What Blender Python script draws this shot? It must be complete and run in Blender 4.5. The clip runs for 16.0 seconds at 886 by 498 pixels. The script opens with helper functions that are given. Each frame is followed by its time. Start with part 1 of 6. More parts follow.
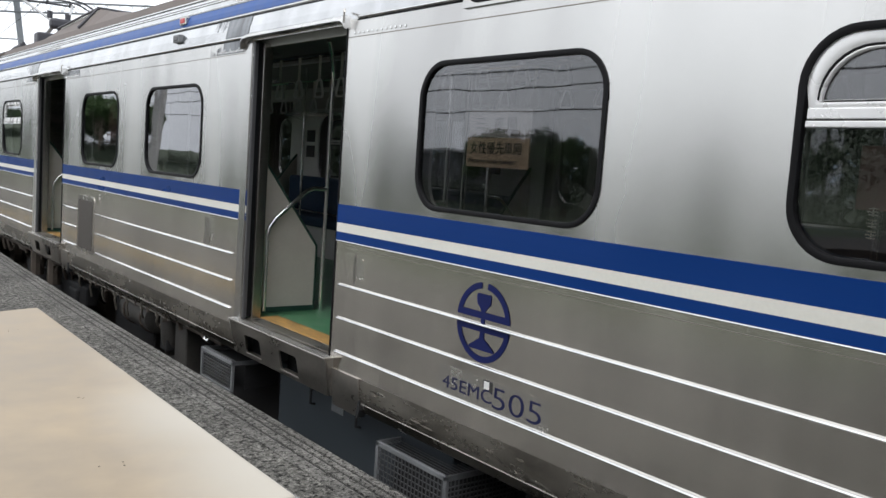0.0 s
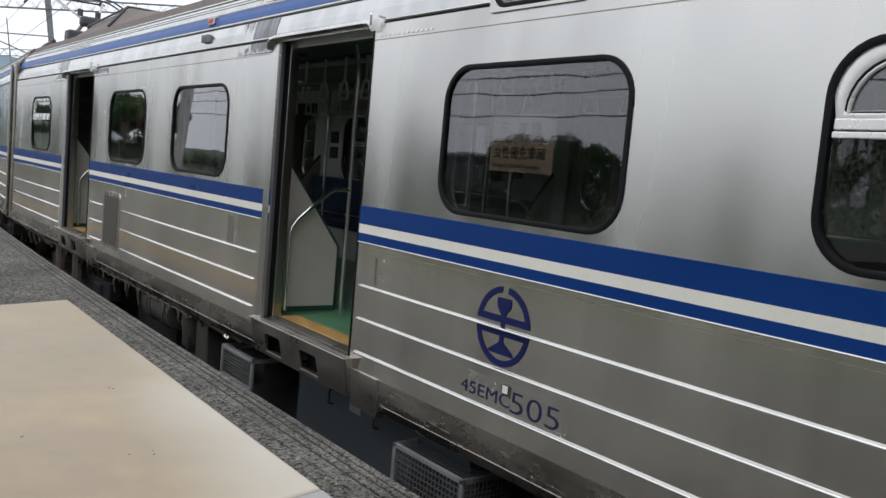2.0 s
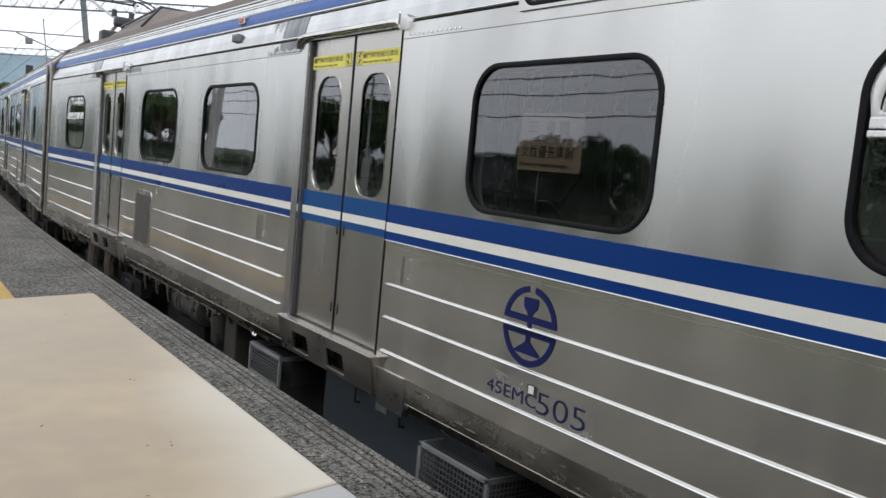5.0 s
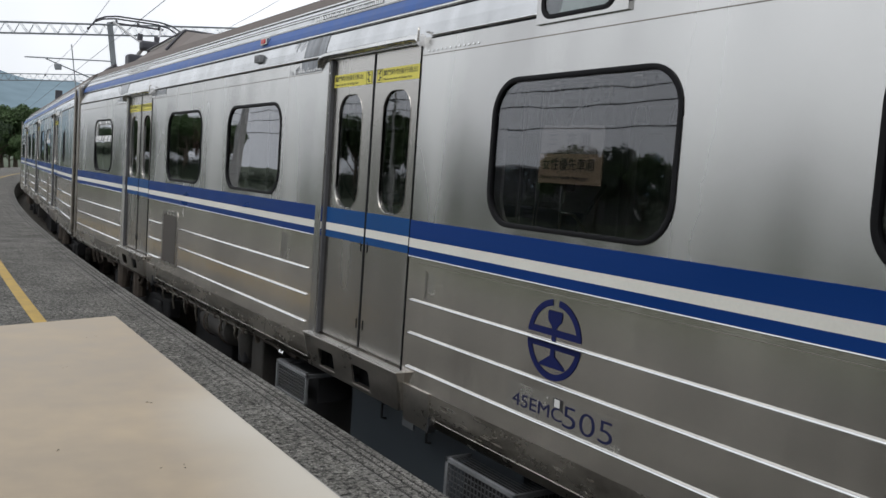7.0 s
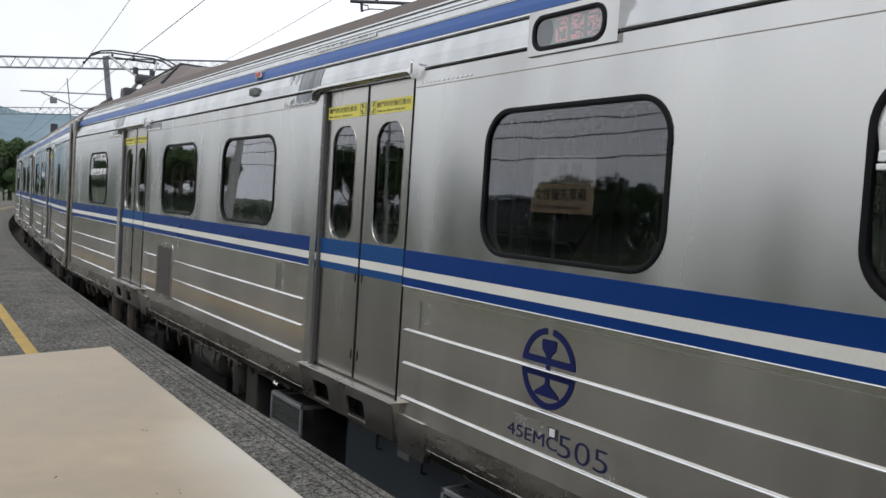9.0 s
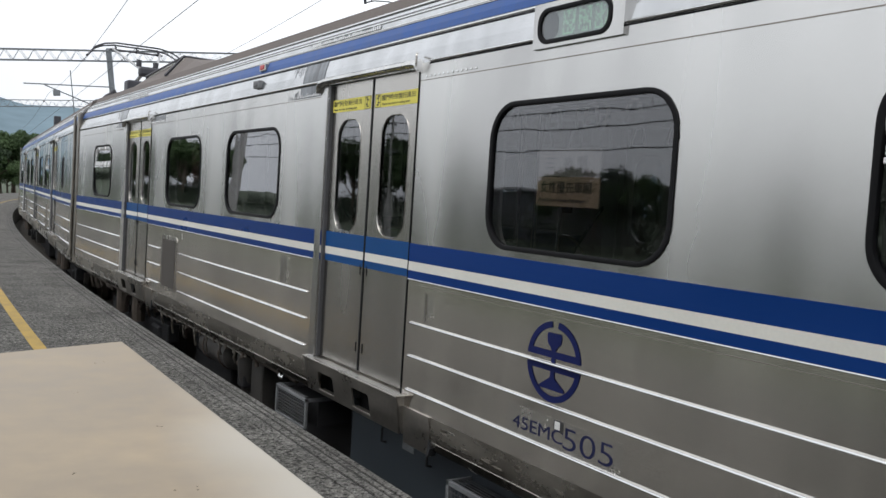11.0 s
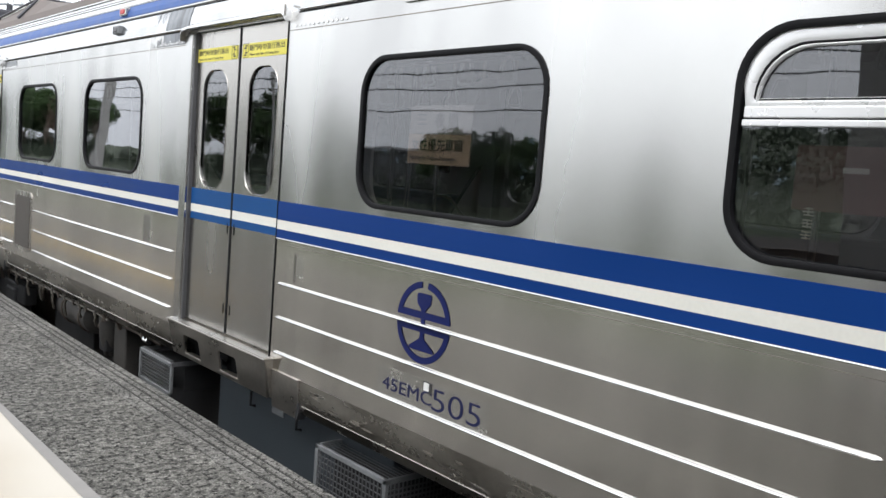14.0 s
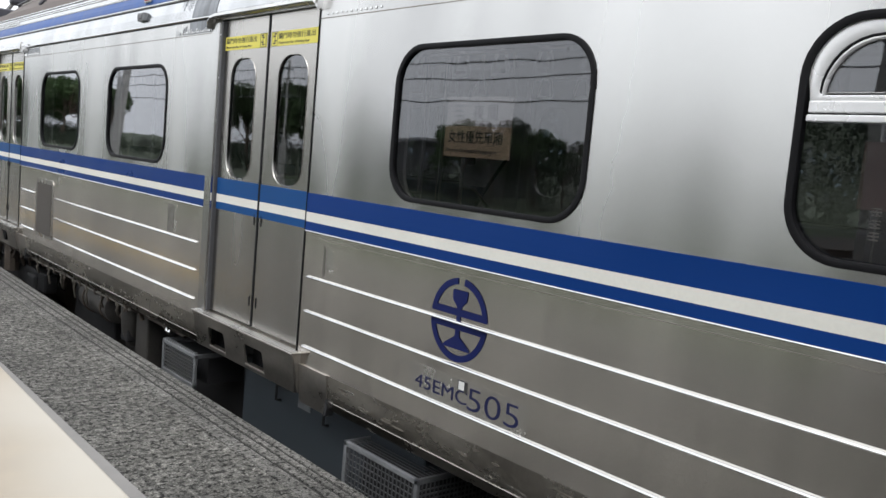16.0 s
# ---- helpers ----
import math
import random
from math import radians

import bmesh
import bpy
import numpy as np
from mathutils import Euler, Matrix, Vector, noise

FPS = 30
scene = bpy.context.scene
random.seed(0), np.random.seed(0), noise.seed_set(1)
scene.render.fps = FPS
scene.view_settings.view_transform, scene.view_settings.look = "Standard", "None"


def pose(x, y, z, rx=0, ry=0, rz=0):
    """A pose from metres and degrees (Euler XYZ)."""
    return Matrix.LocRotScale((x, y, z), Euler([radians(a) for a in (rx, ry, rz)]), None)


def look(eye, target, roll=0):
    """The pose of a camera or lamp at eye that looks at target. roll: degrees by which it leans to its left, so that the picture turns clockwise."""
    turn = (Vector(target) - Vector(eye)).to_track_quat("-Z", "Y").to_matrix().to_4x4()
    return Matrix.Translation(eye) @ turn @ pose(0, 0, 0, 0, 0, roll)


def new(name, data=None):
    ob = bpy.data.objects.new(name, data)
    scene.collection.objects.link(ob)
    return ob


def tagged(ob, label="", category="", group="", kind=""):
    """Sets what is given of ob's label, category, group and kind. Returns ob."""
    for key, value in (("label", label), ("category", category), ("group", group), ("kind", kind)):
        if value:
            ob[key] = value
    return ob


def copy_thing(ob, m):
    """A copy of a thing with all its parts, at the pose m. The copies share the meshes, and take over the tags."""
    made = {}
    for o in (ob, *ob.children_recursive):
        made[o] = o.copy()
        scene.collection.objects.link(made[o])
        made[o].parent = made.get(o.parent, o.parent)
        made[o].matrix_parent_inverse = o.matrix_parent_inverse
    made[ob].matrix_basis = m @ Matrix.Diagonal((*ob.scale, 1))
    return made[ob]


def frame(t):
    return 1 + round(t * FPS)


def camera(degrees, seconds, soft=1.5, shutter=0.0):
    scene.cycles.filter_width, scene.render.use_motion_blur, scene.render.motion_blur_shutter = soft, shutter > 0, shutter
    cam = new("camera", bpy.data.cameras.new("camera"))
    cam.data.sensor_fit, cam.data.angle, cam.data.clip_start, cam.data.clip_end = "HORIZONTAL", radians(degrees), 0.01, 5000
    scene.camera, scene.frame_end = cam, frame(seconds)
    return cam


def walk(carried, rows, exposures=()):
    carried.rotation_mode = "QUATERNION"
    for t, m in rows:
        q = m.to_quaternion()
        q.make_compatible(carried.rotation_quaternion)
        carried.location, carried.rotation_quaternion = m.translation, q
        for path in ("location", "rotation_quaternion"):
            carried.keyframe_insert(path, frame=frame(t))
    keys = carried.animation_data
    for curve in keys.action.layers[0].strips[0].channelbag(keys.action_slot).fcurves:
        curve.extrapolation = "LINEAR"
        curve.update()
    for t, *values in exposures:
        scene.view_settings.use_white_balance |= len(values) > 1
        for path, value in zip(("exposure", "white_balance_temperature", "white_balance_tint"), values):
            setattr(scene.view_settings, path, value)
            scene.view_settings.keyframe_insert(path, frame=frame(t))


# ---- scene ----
cam = camera(55.13, 16.0)
PATH = [
    (0.0, -0.012, 0.014, 1.493, -38.07, -5.40, -3.95),
    (0.5, -0.026, 0.014, 1.489, -37.91, -5.39, -4.00),
    (1.0, -0.023, 0.017, 1.484, -37.45, -5.38, -4.18),
    (1.5, -0.024, 0.016, 1.487, -36.96, -5.33, -4.53),
    (2.0, -0.024, 0.008, 1.491, -36.59, -5.27, -5.10),
    (2.5, -0.019, 0.010, 1.481, -36.22, -5.48, -5.47),
    (3.0, -0.026, 0.016, 1.484, -35.96, -5.61, -5.62),
    (3.5, -0.026, 0.019, 1.484, -35.87, -5.57, -5.92),
    (4.0, -0.023, 0.018, 1.484, -35.68, -5.53, -6.04),
    (6.5, -0.001, 0.003, 1.484, -33.03, -5.04, -4.00),
    (7.0, -0.000, 0.000, 1.490, -32.99, -4.61, -4.04),
    (7.5, 0.011, -0.012, 1.489, -33.13, -3.61, -4.12),
    (8.0, 0.007, -0.011, 1.491, -33.25, -2.86, -4.04),
    (8.5, 0.002, -0.007, 1.489, -33.34, -2.41, -3.91),
    (9.0, -0.008, -0.022, 1.490, -33.36, -2.55, -3.66),
    (11.5, -0.019, -0.017, 1.495, -33.15, -3.13, -3.65),
    (12.0, 0.006, -0.029, 1.490, -34.56, -3.09, -3.71),
    (12.5, 0.060, -0.069, 1.480, -40.54, -3.08, -4.26),
    (13.0, 0.084, -0.089, 1.471, -41.56, -3.98, -4.13),
    (13.5, 0.102, -0.030, 1.484, -41.34, -4.73, -4.21),
    (14.0, 0.101, 0.002, 1.487, -40.94, -5.22, -4.50),
    (14.5, 0.091, 0.010, 1.482, -40.34, -5.60, -4.88),
    (15.0, 0.082, 0.007, 1.484, -40.23, -5.89, -5.14),
    (15.5, 0.083, 0.001, 1.486, -40.07, -5.86, -5.19),
    (16.0, 0.087, 0.001, 1.490, -40.02, -5.94, -5.04),
]
walk(cam, [(t, pose(x, y, z, 90 + pitch, roll, yaw)) for t, x, y, z, yaw, pitch, roll in PATH], [(0.0, -0.05), (1.0, -0.05), (1.5, -0.12), (2.0, -0.36), (2.5, -0.2), (3.0, -0.1), (4.0, -0.25), (6.5, -0.24), (7.0, -0.54), (7.5, -0.71), (8.5, -0.74), (9.0, -0.52), (11.5, -0.42), (12.0, -0.4), (12.5, -0.1), (13.0, 0.1), (13.5, 0.1), (14.0, 0.32), (14.5, 0.38), (15.0, 0.3), (16.0, 0.03)])

# ---- light ----
world = bpy.data.worlds.new("sky")
scene.world = world
world.use_nodes = True
wn, wl = world.node_tree.nodes, world.node_tree.links
wn.clear()
sky = wn.new("ShaderNodeTexSky")
sky.sky_type, sky.sun_disc = "NISHITA", False
sky.sun_elevation, sky.sun_rotation = radians(58), radians(250)
sky.dust_density, sky.air_density = 4.0, 1.0
soft_sky = wn.new("ShaderNodeHueSaturation")
soft_sky.inputs["Saturation"].default_value = 0.12
cloud_at = wn.new("ShaderNodeTexCoord")
cloud = wn.new("ShaderNodeTexNoise")
cloud.inputs["Scale"].default_value, cloud.inputs["Detail"].default_value = 2.2, 5.0
cloud_ramp = wn.new("ShaderNodeMapRange")
cloud_ramp.inputs["From Min"].default_value, cloud_ramp.inputs["From Max"].default_value = 0.3, 0.7
cloud_ramp.inputs["To Min"].default_value, cloud_ramp.inputs["To Max"].default_value = 0.82, 1.12
cloud_mix = wn.new("ShaderNodeMix")
cloud_mix.data_type, cloud_mix.blend_type = "RGBA", "MULTIPLY"
cloud_mix.inputs["Factor"].default_value = 1.0
overcast = wn.new("ShaderNodeMix")
overcast.data_type = "RGBA"
overcast.inputs["Factor"].default_value = 0.6
overcast.inputs["B"].default_value = (9.2, 9.6, 10.2, 1)
back = wn.new("ShaderNodeBackground")
back.inputs["Strength"].default_value = 0.225
wout = wn.new("ShaderNodeOutputWorld")
wl.new(sky.outputs["Color"], soft_sky.inputs["Color"])
wl.new(soft_sky.outputs["Color"], overcast.inputs["A"])
wl.new(cloud_at.outputs["Generated"], cloud.inputs["Vector"])
wl.new(cloud.outputs["Fac"], cloud_ramp.inputs["Value"])
wl.new(overcast.outputs["Result"], cloud_mix.inputs["A"])
wl.new(cloud_ramp.outputs["Result"], cloud_mix.inputs["B"])
wl.new(cloud_mix.outputs["Result"], back.inputs["Color"])
wl.new(back.outputs["Background"], wout.inputs["Surface"])

sun = new("sun", bpy.data.lights.new("sun", "SUN"))
sun.data.energy, sun.data.angle, sun.data.color = 0.7, radians(25), (1.0, 0.96, 0.9)
sun.matrix_world = look((-14, -6, 26), (0, 0, 0))


# ---- materials ----
def material(name, color, rough=0.6, metal=0.0, vary=0.25, scale=(6, 6, 6), bump=0.0, bump_scale=40.0, rough_vary=0.1, random_tint=0.0, fine=60.0, spec=0.5, brushed=0.0, bump_detail=6.0, grain=0.35, detail=5.0, streak=0.0):
    """Principled surface with colour and roughness varied at two scales, and fine relief."""
    m = bpy.data.materials.new(name)
    m.use_nodes = True
    n, l = m.node_tree.nodes, m.node_tree.links
    p = n["Principled BSDF"]
    p.inputs["Metallic"].default_value = metal
    p.inputs["Specular IOR Level"].default_value = spec
    at = n.new("ShaderNodeTexCoord")
    mp = n.new("ShaderNodeMapping")
    mp.inputs["Scale"].default_value = scale
    l.new(at.outputs["Object"], mp.inputs["Vector"])
    big = n.new("ShaderNodeTexNoise")
    big.inputs["Scale"].default_value, big.inputs["Detail"].default_value, big.inputs["Roughness"].default_value = 1.0, detail, 0.6
    l.new(mp.outputs["Vector"], big.inputs["Vector"])
    small = n.new("ShaderNodeTexNoise")
    small.inputs["Scale"].default_value, small.inputs["Detail"].default_value = fine, 4.0
    l.new(at.outputs["Object"], small.inputs["Vector"])
    both = n.new("ShaderNodeMath")
    both.operation = "MULTIPLY_ADD"
    both.inputs[1].default_value = grain
    l.new(small.outputs["Fac"], both.inputs[0])
    half = n.new("ShaderNodeMath")
    half.operation = "MULTIPLY"
    half.inputs[1].default_value = 1 - grain
    l.new(big.outputs["Fac"], half.inputs[0])
    l.new(half.outputs[0], both.inputs[2])
    ramp = n.new("ShaderNodeMapRange")
    ramp.inputs["From Min"].default_value, ramp.inputs["From Max"].default_value = 0.3, 0.7
    ramp.inputs["To Min"].default_value, ramp.inputs["To Max"].default_value = 1 - vary, 1 + vary
    l.new(both.outputs[0], ramp.inputs["Value"])
    value = ramp.outputs["Result"]
    if random_tint:
        info = n.new("ShaderNodeObjectInfo")
        r = n.new("ShaderNodeMapRange")
        r.inputs["To Min"].default_value, r.inputs["To Max"].default_value = 1 - random_tint, 1 + random_tint
        l.new(info.outputs["Random"], r.inputs["Value"])
        mul = n.new("ShaderNodeMath")
        mul.operation = "MULTIPLY"
        l.new(value, mul.inputs[0])
        l.new(r.outputs["Result"], mul.inputs[1])
        value = mul.outputs[0]
    if streak:
        comb = n.new("ShaderNodeMapping")
        comb.inputs["Scale"].default_value = (4, 15, 0.45)
        l.new(at.outputs["Object"], comb.inputs["Vector"])
        lines = n.new("ShaderNodeTexNoise")
        lines.inputs["Scale"].default_value, lines.inputs["Detail"].default_value = 1.0, 2.5
        l.new(comb.outputs["Vector"], lines.inputs["Vector"])
        line_ramp = n.new("ShaderNodeMapRange")
        line_ramp.inputs["From Min"].default_value, line_ramp.inputs["From Max"].default_value = 0.3, 0.7
        line_ramp.inputs["To Min"].default_value, line_ramp.inputs["To Max"].default_value = 1 - streak, 1 + streak
        l.new(lines.outputs["Fac"], line_ramp.inputs["Value"])
        lined = n.new("ShaderNodeMath")
        lined.operation = "MULTIPLY"
        l.new(value, lined.inputs[0])
        l.new(line_ramp.outputs["Result"], lined.inputs[1])
        value = lined.outputs[0]
    tint = n.new("ShaderNodeVectorMath")
    tint.operation = "SCALE"
    tint.inputs[0].default_value = color
    l.new(value, tint.inputs["Scale"])
    l.new(tint.outputs["Vector"], p.inputs["Base Color"])
    rr = n.new("ShaderNodeMapRange")
    rr.inputs["From Min"].default_value, rr.inputs["From Max"].default_value = 0.3, 0.7
    rr.inputs["To Min"].default_value, rr.inputs["To Max"].default_value = max(0.02, rough - rough_vary), min(1, rough + rough_vary)
    l.new(both.outputs[0], rr.inputs["Value"])
    l.new(rr.outputs["Result"], p.inputs["Roughness"])
    if brushed:
        way = n.new("ShaderNodeCombineXYZ")
        way.inputs["Z"].default_value = 1.0
        p.inputs["Anisotropic"].default_value = brushed
        l.new(way.outputs["Vector"], p.inputs["Tangent"])
    if bump:
        rel = n.new("ShaderNodeTexNoise")
        rel.inputs["Scale"].default_value, rel.inputs["Detail"].default_value = bump_scale, bump_detail
        l.new(at.outputs["Object"], rel.inputs["Vector"])
        b = n.new("ShaderNodeBump")
        b.inputs["Strength"].default_value, b.inputs["Distance"].default_value = 1.0, bump
        l.new(rel.outputs["Fac"], b.inputs["Height"])
        l.new(b.outputs["Normal"], p.inputs["Normal"])
    return m


def glass(name, tint, alpha_mix):
    """A tinted pane: part clear, part mirror by its angle."""
    m = bpy.data.materials.new(name)
    m.use_nodes = True
    n, l = m.node_tree.nodes, m.node_tree.links
    n.clear()
    clear = n.new("ShaderNodeBsdfTransparent")
    clear.inputs["Color"].default_value = (*tint, 1)
    gloss = n.new("ShaderNodeBsdfGlossy")
    gloss.inputs["Roughness"].default_value = 0.015
    gloss.inputs["Color"].default_value = (0.96, 0.97, 1.0, 1)
    facing = n.new("ShaderNodeLayerWeight")
    facing.inputs["Blend"].default_value = 0.5
    fifth = n.new("ShaderNodeMath")
    fifth.operation = "POWER"
    fifth.inputs[1].default_value = 3.7
    fres = n.new("ShaderNodeMapRange")
    fres.inputs["To Min"].default_value = alpha_mix
    l.new(facing.outputs["Facing"], fifth.inputs[0])
    l.new(fifth.outputs[0], fres.inputs["Value"])
    wave_at = n.new("ShaderNodeTexCoord")
    wave = n.new("ShaderNodeTexNoise")
    wave.inputs["Scale"].default_value, wave.inputs["Detail"].default_value = 2.5, 1.0
    b = n.new("ShaderNodeBump")
    b.inputs["Strength"].default_value, b.inputs["Distance"].default_value = 1.0, 0.0012
    l.new(wave_at.outputs["Object"], wave.inputs["Vector"])
    l.new(wave.outputs["Fac"], b.inputs["Height"])
    l.new(b.outputs["Normal"], gloss.inputs["Normal"])
    mix = n.new("ShaderNodeMixShader")
    out = n.new("ShaderNodeOutputMaterial")
    l.new(fres.outputs["Result"], mix.inputs["Fac"])
    l.new(clear.outputs["BSDF"], mix.inputs[1])
    l.new(gloss.outputs["BSDF"], mix.inputs[2])
    l.new(mix.outputs["Shader"], out.inputs["Surface"])
    return m


def rough_concrete(name, color, pit_size, depth, coarse):
    """Weathered concrete: gritty, with pale stone flecks, dark pits and broad stains."""
    m = bpy.data.materials.new(name)
    m.use_nodes = True
    n, l = m.node_tree.nodes, m.node_tree.links
    p = n["Principled BSDF"]
    p.inputs["Roughness"].default_value = 0.85
    p.inputs["Specular IOR Level"].default_value = 0.3
    at = n.new("ShaderNodeTexCoord")

    def layer(size, detail, a, b, low, high):
        tex = n.new("ShaderNodeTexNoise")
        tex.inputs["Scale"].default_value, tex.inputs["Detail"].default_value, tex.inputs["Roughness"].default_value = size, detail, 0.6
        l.new(at.outputs["Object"], tex.inputs["Vector"])
        r = n.new("ShaderNodeMapRange")
        r.inputs["From Min"].default_value, r.inputs["From Max"].default_value = a, b
        r.inputs["To Min"].default_value, r.inputs["To Max"].default_value = low, high
        l.new(tex.outputs["Fac"], r.inputs["Value"])
        return r.outputs["Result"]

    def times(a, b):
        k = n.new("ShaderNodeMath")
        k.operation = "MULTIPLY"
        l.new(a, k.inputs[0])
        l.new(b, k.inputs[1])
        return k.outputs[0]

    pits = layer(pit_size, 2.5, 0.39, 0.455, 0.14, 1.0)
    chips = layer(pit_size * 2.3, 2.0, 0.57, 0.66, 1.0, 2.1)
    grit = layer(105.0, 3.0, 0.36, 0.64, 1 - coarse * 1.1, 1 + coarse * 1.1)
    mid = layer(9.0, 4.0, 0.3, 0.7, 0.72, 1.28)
    lumps = layer(27.0, 2.5, 0.38, 0.62, 1 - coarse, 1 + coarse)
    stain = layer(1.3, 5.0, 0.3, 0.7, 0.62, 1.3)
    relief = times(pits, times(chips, layer(60.0, 4.0, 0.3, 0.7, 0.7, 1.3)))
    tone = times(times(times(pits, chips), times(grit, lumps)), times(mid, stain))
    tint = n.new("ShaderNodeVectorMath")
    tint.operation = "SCALE"
    tint.inputs[0].default_value = color
    l.new(tone, tint.inputs["Scale"])
    l.new(tint.outputs["Vector"], p.inputs["Base Color"])
    b = n.new("ShaderNodeBump")
    b.inputs["Strength"].default_value, b.inputs["Distance"].default_value = 1.0, depth
    l.new(relief, b.inputs["Height"])
    l.new(b.outputs["Normal"], p.inputs["Normal"])
    return m


def glow(name, color, strength):
    m = bpy.data.materials.new(name)
    m.use_nodes = True
    p = m.node_tree.nodes["Principled BSDF"]
    p.inputs["Base Color"].default_value = (*color, 1)
    p.inputs["Emission Color"].default_value = (*color, 1)
    p.inputs["Emission Strength"].default_value = strength
    p.inputs["Roughness"].default_value = 0.35
    return m


# the brushed side's uneven tone also imitates blotchy reflections in its colour
STEEL = material("brushed_steel", (0.560, 0.555, 0.543), 0.235, 1.0, 0.23, (1, 2.0, 0.35), 0.0034, 1.1, 0.09, fine=9, brushed=0.55, bump_detail=0.0, grain=0.04, detail=1.0)
STEEL_SHINY = material("polished_lower_steel", (0.81, 0.77, 0.72), 0.16, 1.0, 0.16, (1, 1.8, 0.5), 0.0030, 1.6, 0.04, fine=9, brushed=0.35, bump_detail=0.5, grain=0.08, detail=3.0, streak=0.05)
STEEL_WAVY = material("rippled_bright_steel", (0.50, 0.505, 0.51), 0.17, 1.0, 0.14, (1, 3, 1), 0.003, 2.5, 0.04, fine=20, bump_detail=0.5, grain=0.1, detail=2.0)
STEEL_STREAKED = material("streaked_dark_steel", (0.14, 0.147, 0.155), 0.20, 1.0, 0.55, (1, 16, 0.9), 0.004, 7.0, 0.06, fine=35, bump_detail=1.0, grain=0.1, detail=3.0)
STEEL_DOOR = material("satin_steel_door", (0.47, 0.452, 0.425), 0.24, 1.0, 0.06, (1, 3, 0.4), 0.002, 1.6, 0.05, brushed=0.5, bump_detail=0.0, grain=0.06, detail=2.0)
STEEL_BRIGHT = material("bright_steel", (0.66, 0.66, 0.65), 0.15, 1.0, 0.05, (1, 3, 1), 0.0, 1.0, 0.03, grain=0.1, detail=2.0)
SOLE = material("dirty_lower_edge_steel", (0.42, 0.395, 0.355), 0.27, 1.0, 0.36, (1.5, 1.6, 6), 0.003, 9.0, 0.10, fine=30, grain=0.14)
STEP_STEEL = material("worn_step_steel", (0.43, 0.405, 0.37), 0.33, 0.95, 0.26, (1.5, 2.2, 5), 0.001, 26.0, 0.12, fine=34, grain=0.25)
CEILING = material("dull_ceiling_panel", (0.26, 0.26, 0.255), 0.6, 0.0, 0.06)
GROOVE = material("dark_groove_fill", (0.016, 0.015, 0.013), 0.95, 0.0, 0.4, (20, 20, 20))
STEEL_DIRTY = material("grimy_steel", (0.25, 0.228, 0.198), 0.38, 0.9, 0.48, (1.5, 2.2, 7), 0.0015, 22.0, 0.12, fine=34, grain=0.3)
POLE = material("satin_chrome_pole", (0.92, 0.92, 0.91), 0.16, 1.0, 0.02)
BLUE = material("blue_stripe_paint", (0.002, 0.031, 0.160), 0.36, 0.0, 0.06, (1, 1, 3), spec=0.16, grain=0.05, detail=2.0)
BLUE_DOOR = material("faded_blue_paint", (0.006, 0.060, 0.20), 0.42, 0.0, 0.10, (1, 3, 1), spec=0.16)
BLUE_TOP = material("weathered_blue_paint", (0.014, 0.070, 0.26), 0.45, 0.0, 0.25, (1, 6, 2), spec=0.3)
SQUARE_WHITE = material("white_sticker", (0.75, 0.75, 0.74), 0.5, 0.0, 0.03)
CREAM = material("cream_stripe_paint", (0.67, 0.655, 0.60), 0.4, 0.0, 0.08, (1, 2, 3))
NAVY = material("navy_lettering_paint", (0.010, 0.015, 0.080), 0.4, 0.0, 0.1, spec=0.15)
NUMBER_INK = material("dark_navy_number_paint", (0.014, 0.017, 0.058), 0.4, 0.0, 0.1, spec=0.15)
PATCH = material("dull_backing_and_reflection_patch", (0.80, 0.775, 0.735), 0.24, 1.0, 0.05)
RUBBER = material("black_rubber", (0.007, 0.007, 0.008), 0.55, 0.0, 0.3, spec=0.14)
RUBBER_GREY = material("grey_rubber", (0.07, 0.07, 0.075), 0.4, 0.0, 0.25)
ROOF = material("brown_grey_roof_paint", (0.13, 0.11, 0.10), 0.75, 0.0, 0.25, (1, 1.5, 4), 0.001, 25)
PANE = glass("tinted_window_glass", (0.59, 0.592, 0.60), 0.085)
PANE_DISPLAY = glass("clear_display_glass", (0.86, 0.88, 0.88), 0.06)
PANE_DOOR = glass("dark_door_glass", (0.52, 0.525, 0.53), 0.07)
ALU = material("white_aluminium_frame", (0.72, 0.72, 0.72), 0.26, 0.4, 0.06, grain=0.1, detail=2.0)
YELLOW = material("yellow_sticker", (0.74, 0.66, 0.11), 0.5, 0.0, 0.06)
INK = material("dark_ink", (0.03, 0.03, 0.03), 0.6, 0.0, 0.1)
INK_GREY = material("grey_ink", (0.10, 0.09, 0.09), 0.6, 0.0, 0.1)
LINING = material("pale_interior_laminate", (0.60, 0.60, 0.58), 0.5, 0.0, 0.06)
PANEL = material("beige_partition_laminate", (0.52, 0.485, 0.44), 0.5, 0.0, 0.06)
GREEN_FLOOR = material("green_vinyl_floor", (0.055, 0.17, 0.085), 0.35, 0.0, 0.3, (3, 3, 3))
GREEN_EDGE = material("dark_green_trim", (0.02, 0.06, 0.045), 0.45, 0.0, 0.15)
SILL = material("orange_door_sill", (0.34, 0.20, 0.065), 0.5, 0.0, 0.55, (14, 5, 9))
SEAT = material("dark_blue_upholstery", (0.012, 0.035, 0.075), 0.8, 0.0, 0.2, bump=0.001, bump_scale=200)
SIGN_TAN = material("tan_sign_card", (0.50, 0.37, 0.25), 0.6, 0.0, 0.05)
SIGN_WHITE = material("pale_sign_card", (0.40, 0.375, 0.36), 0.6, 0.0, 0.05)
DARK_FRAME = material("dark_underframe_paint", (0.020, 0.020, 0.022), 0.65, 0.0, 0.4, (4, 4, 4), 0.001, 60)
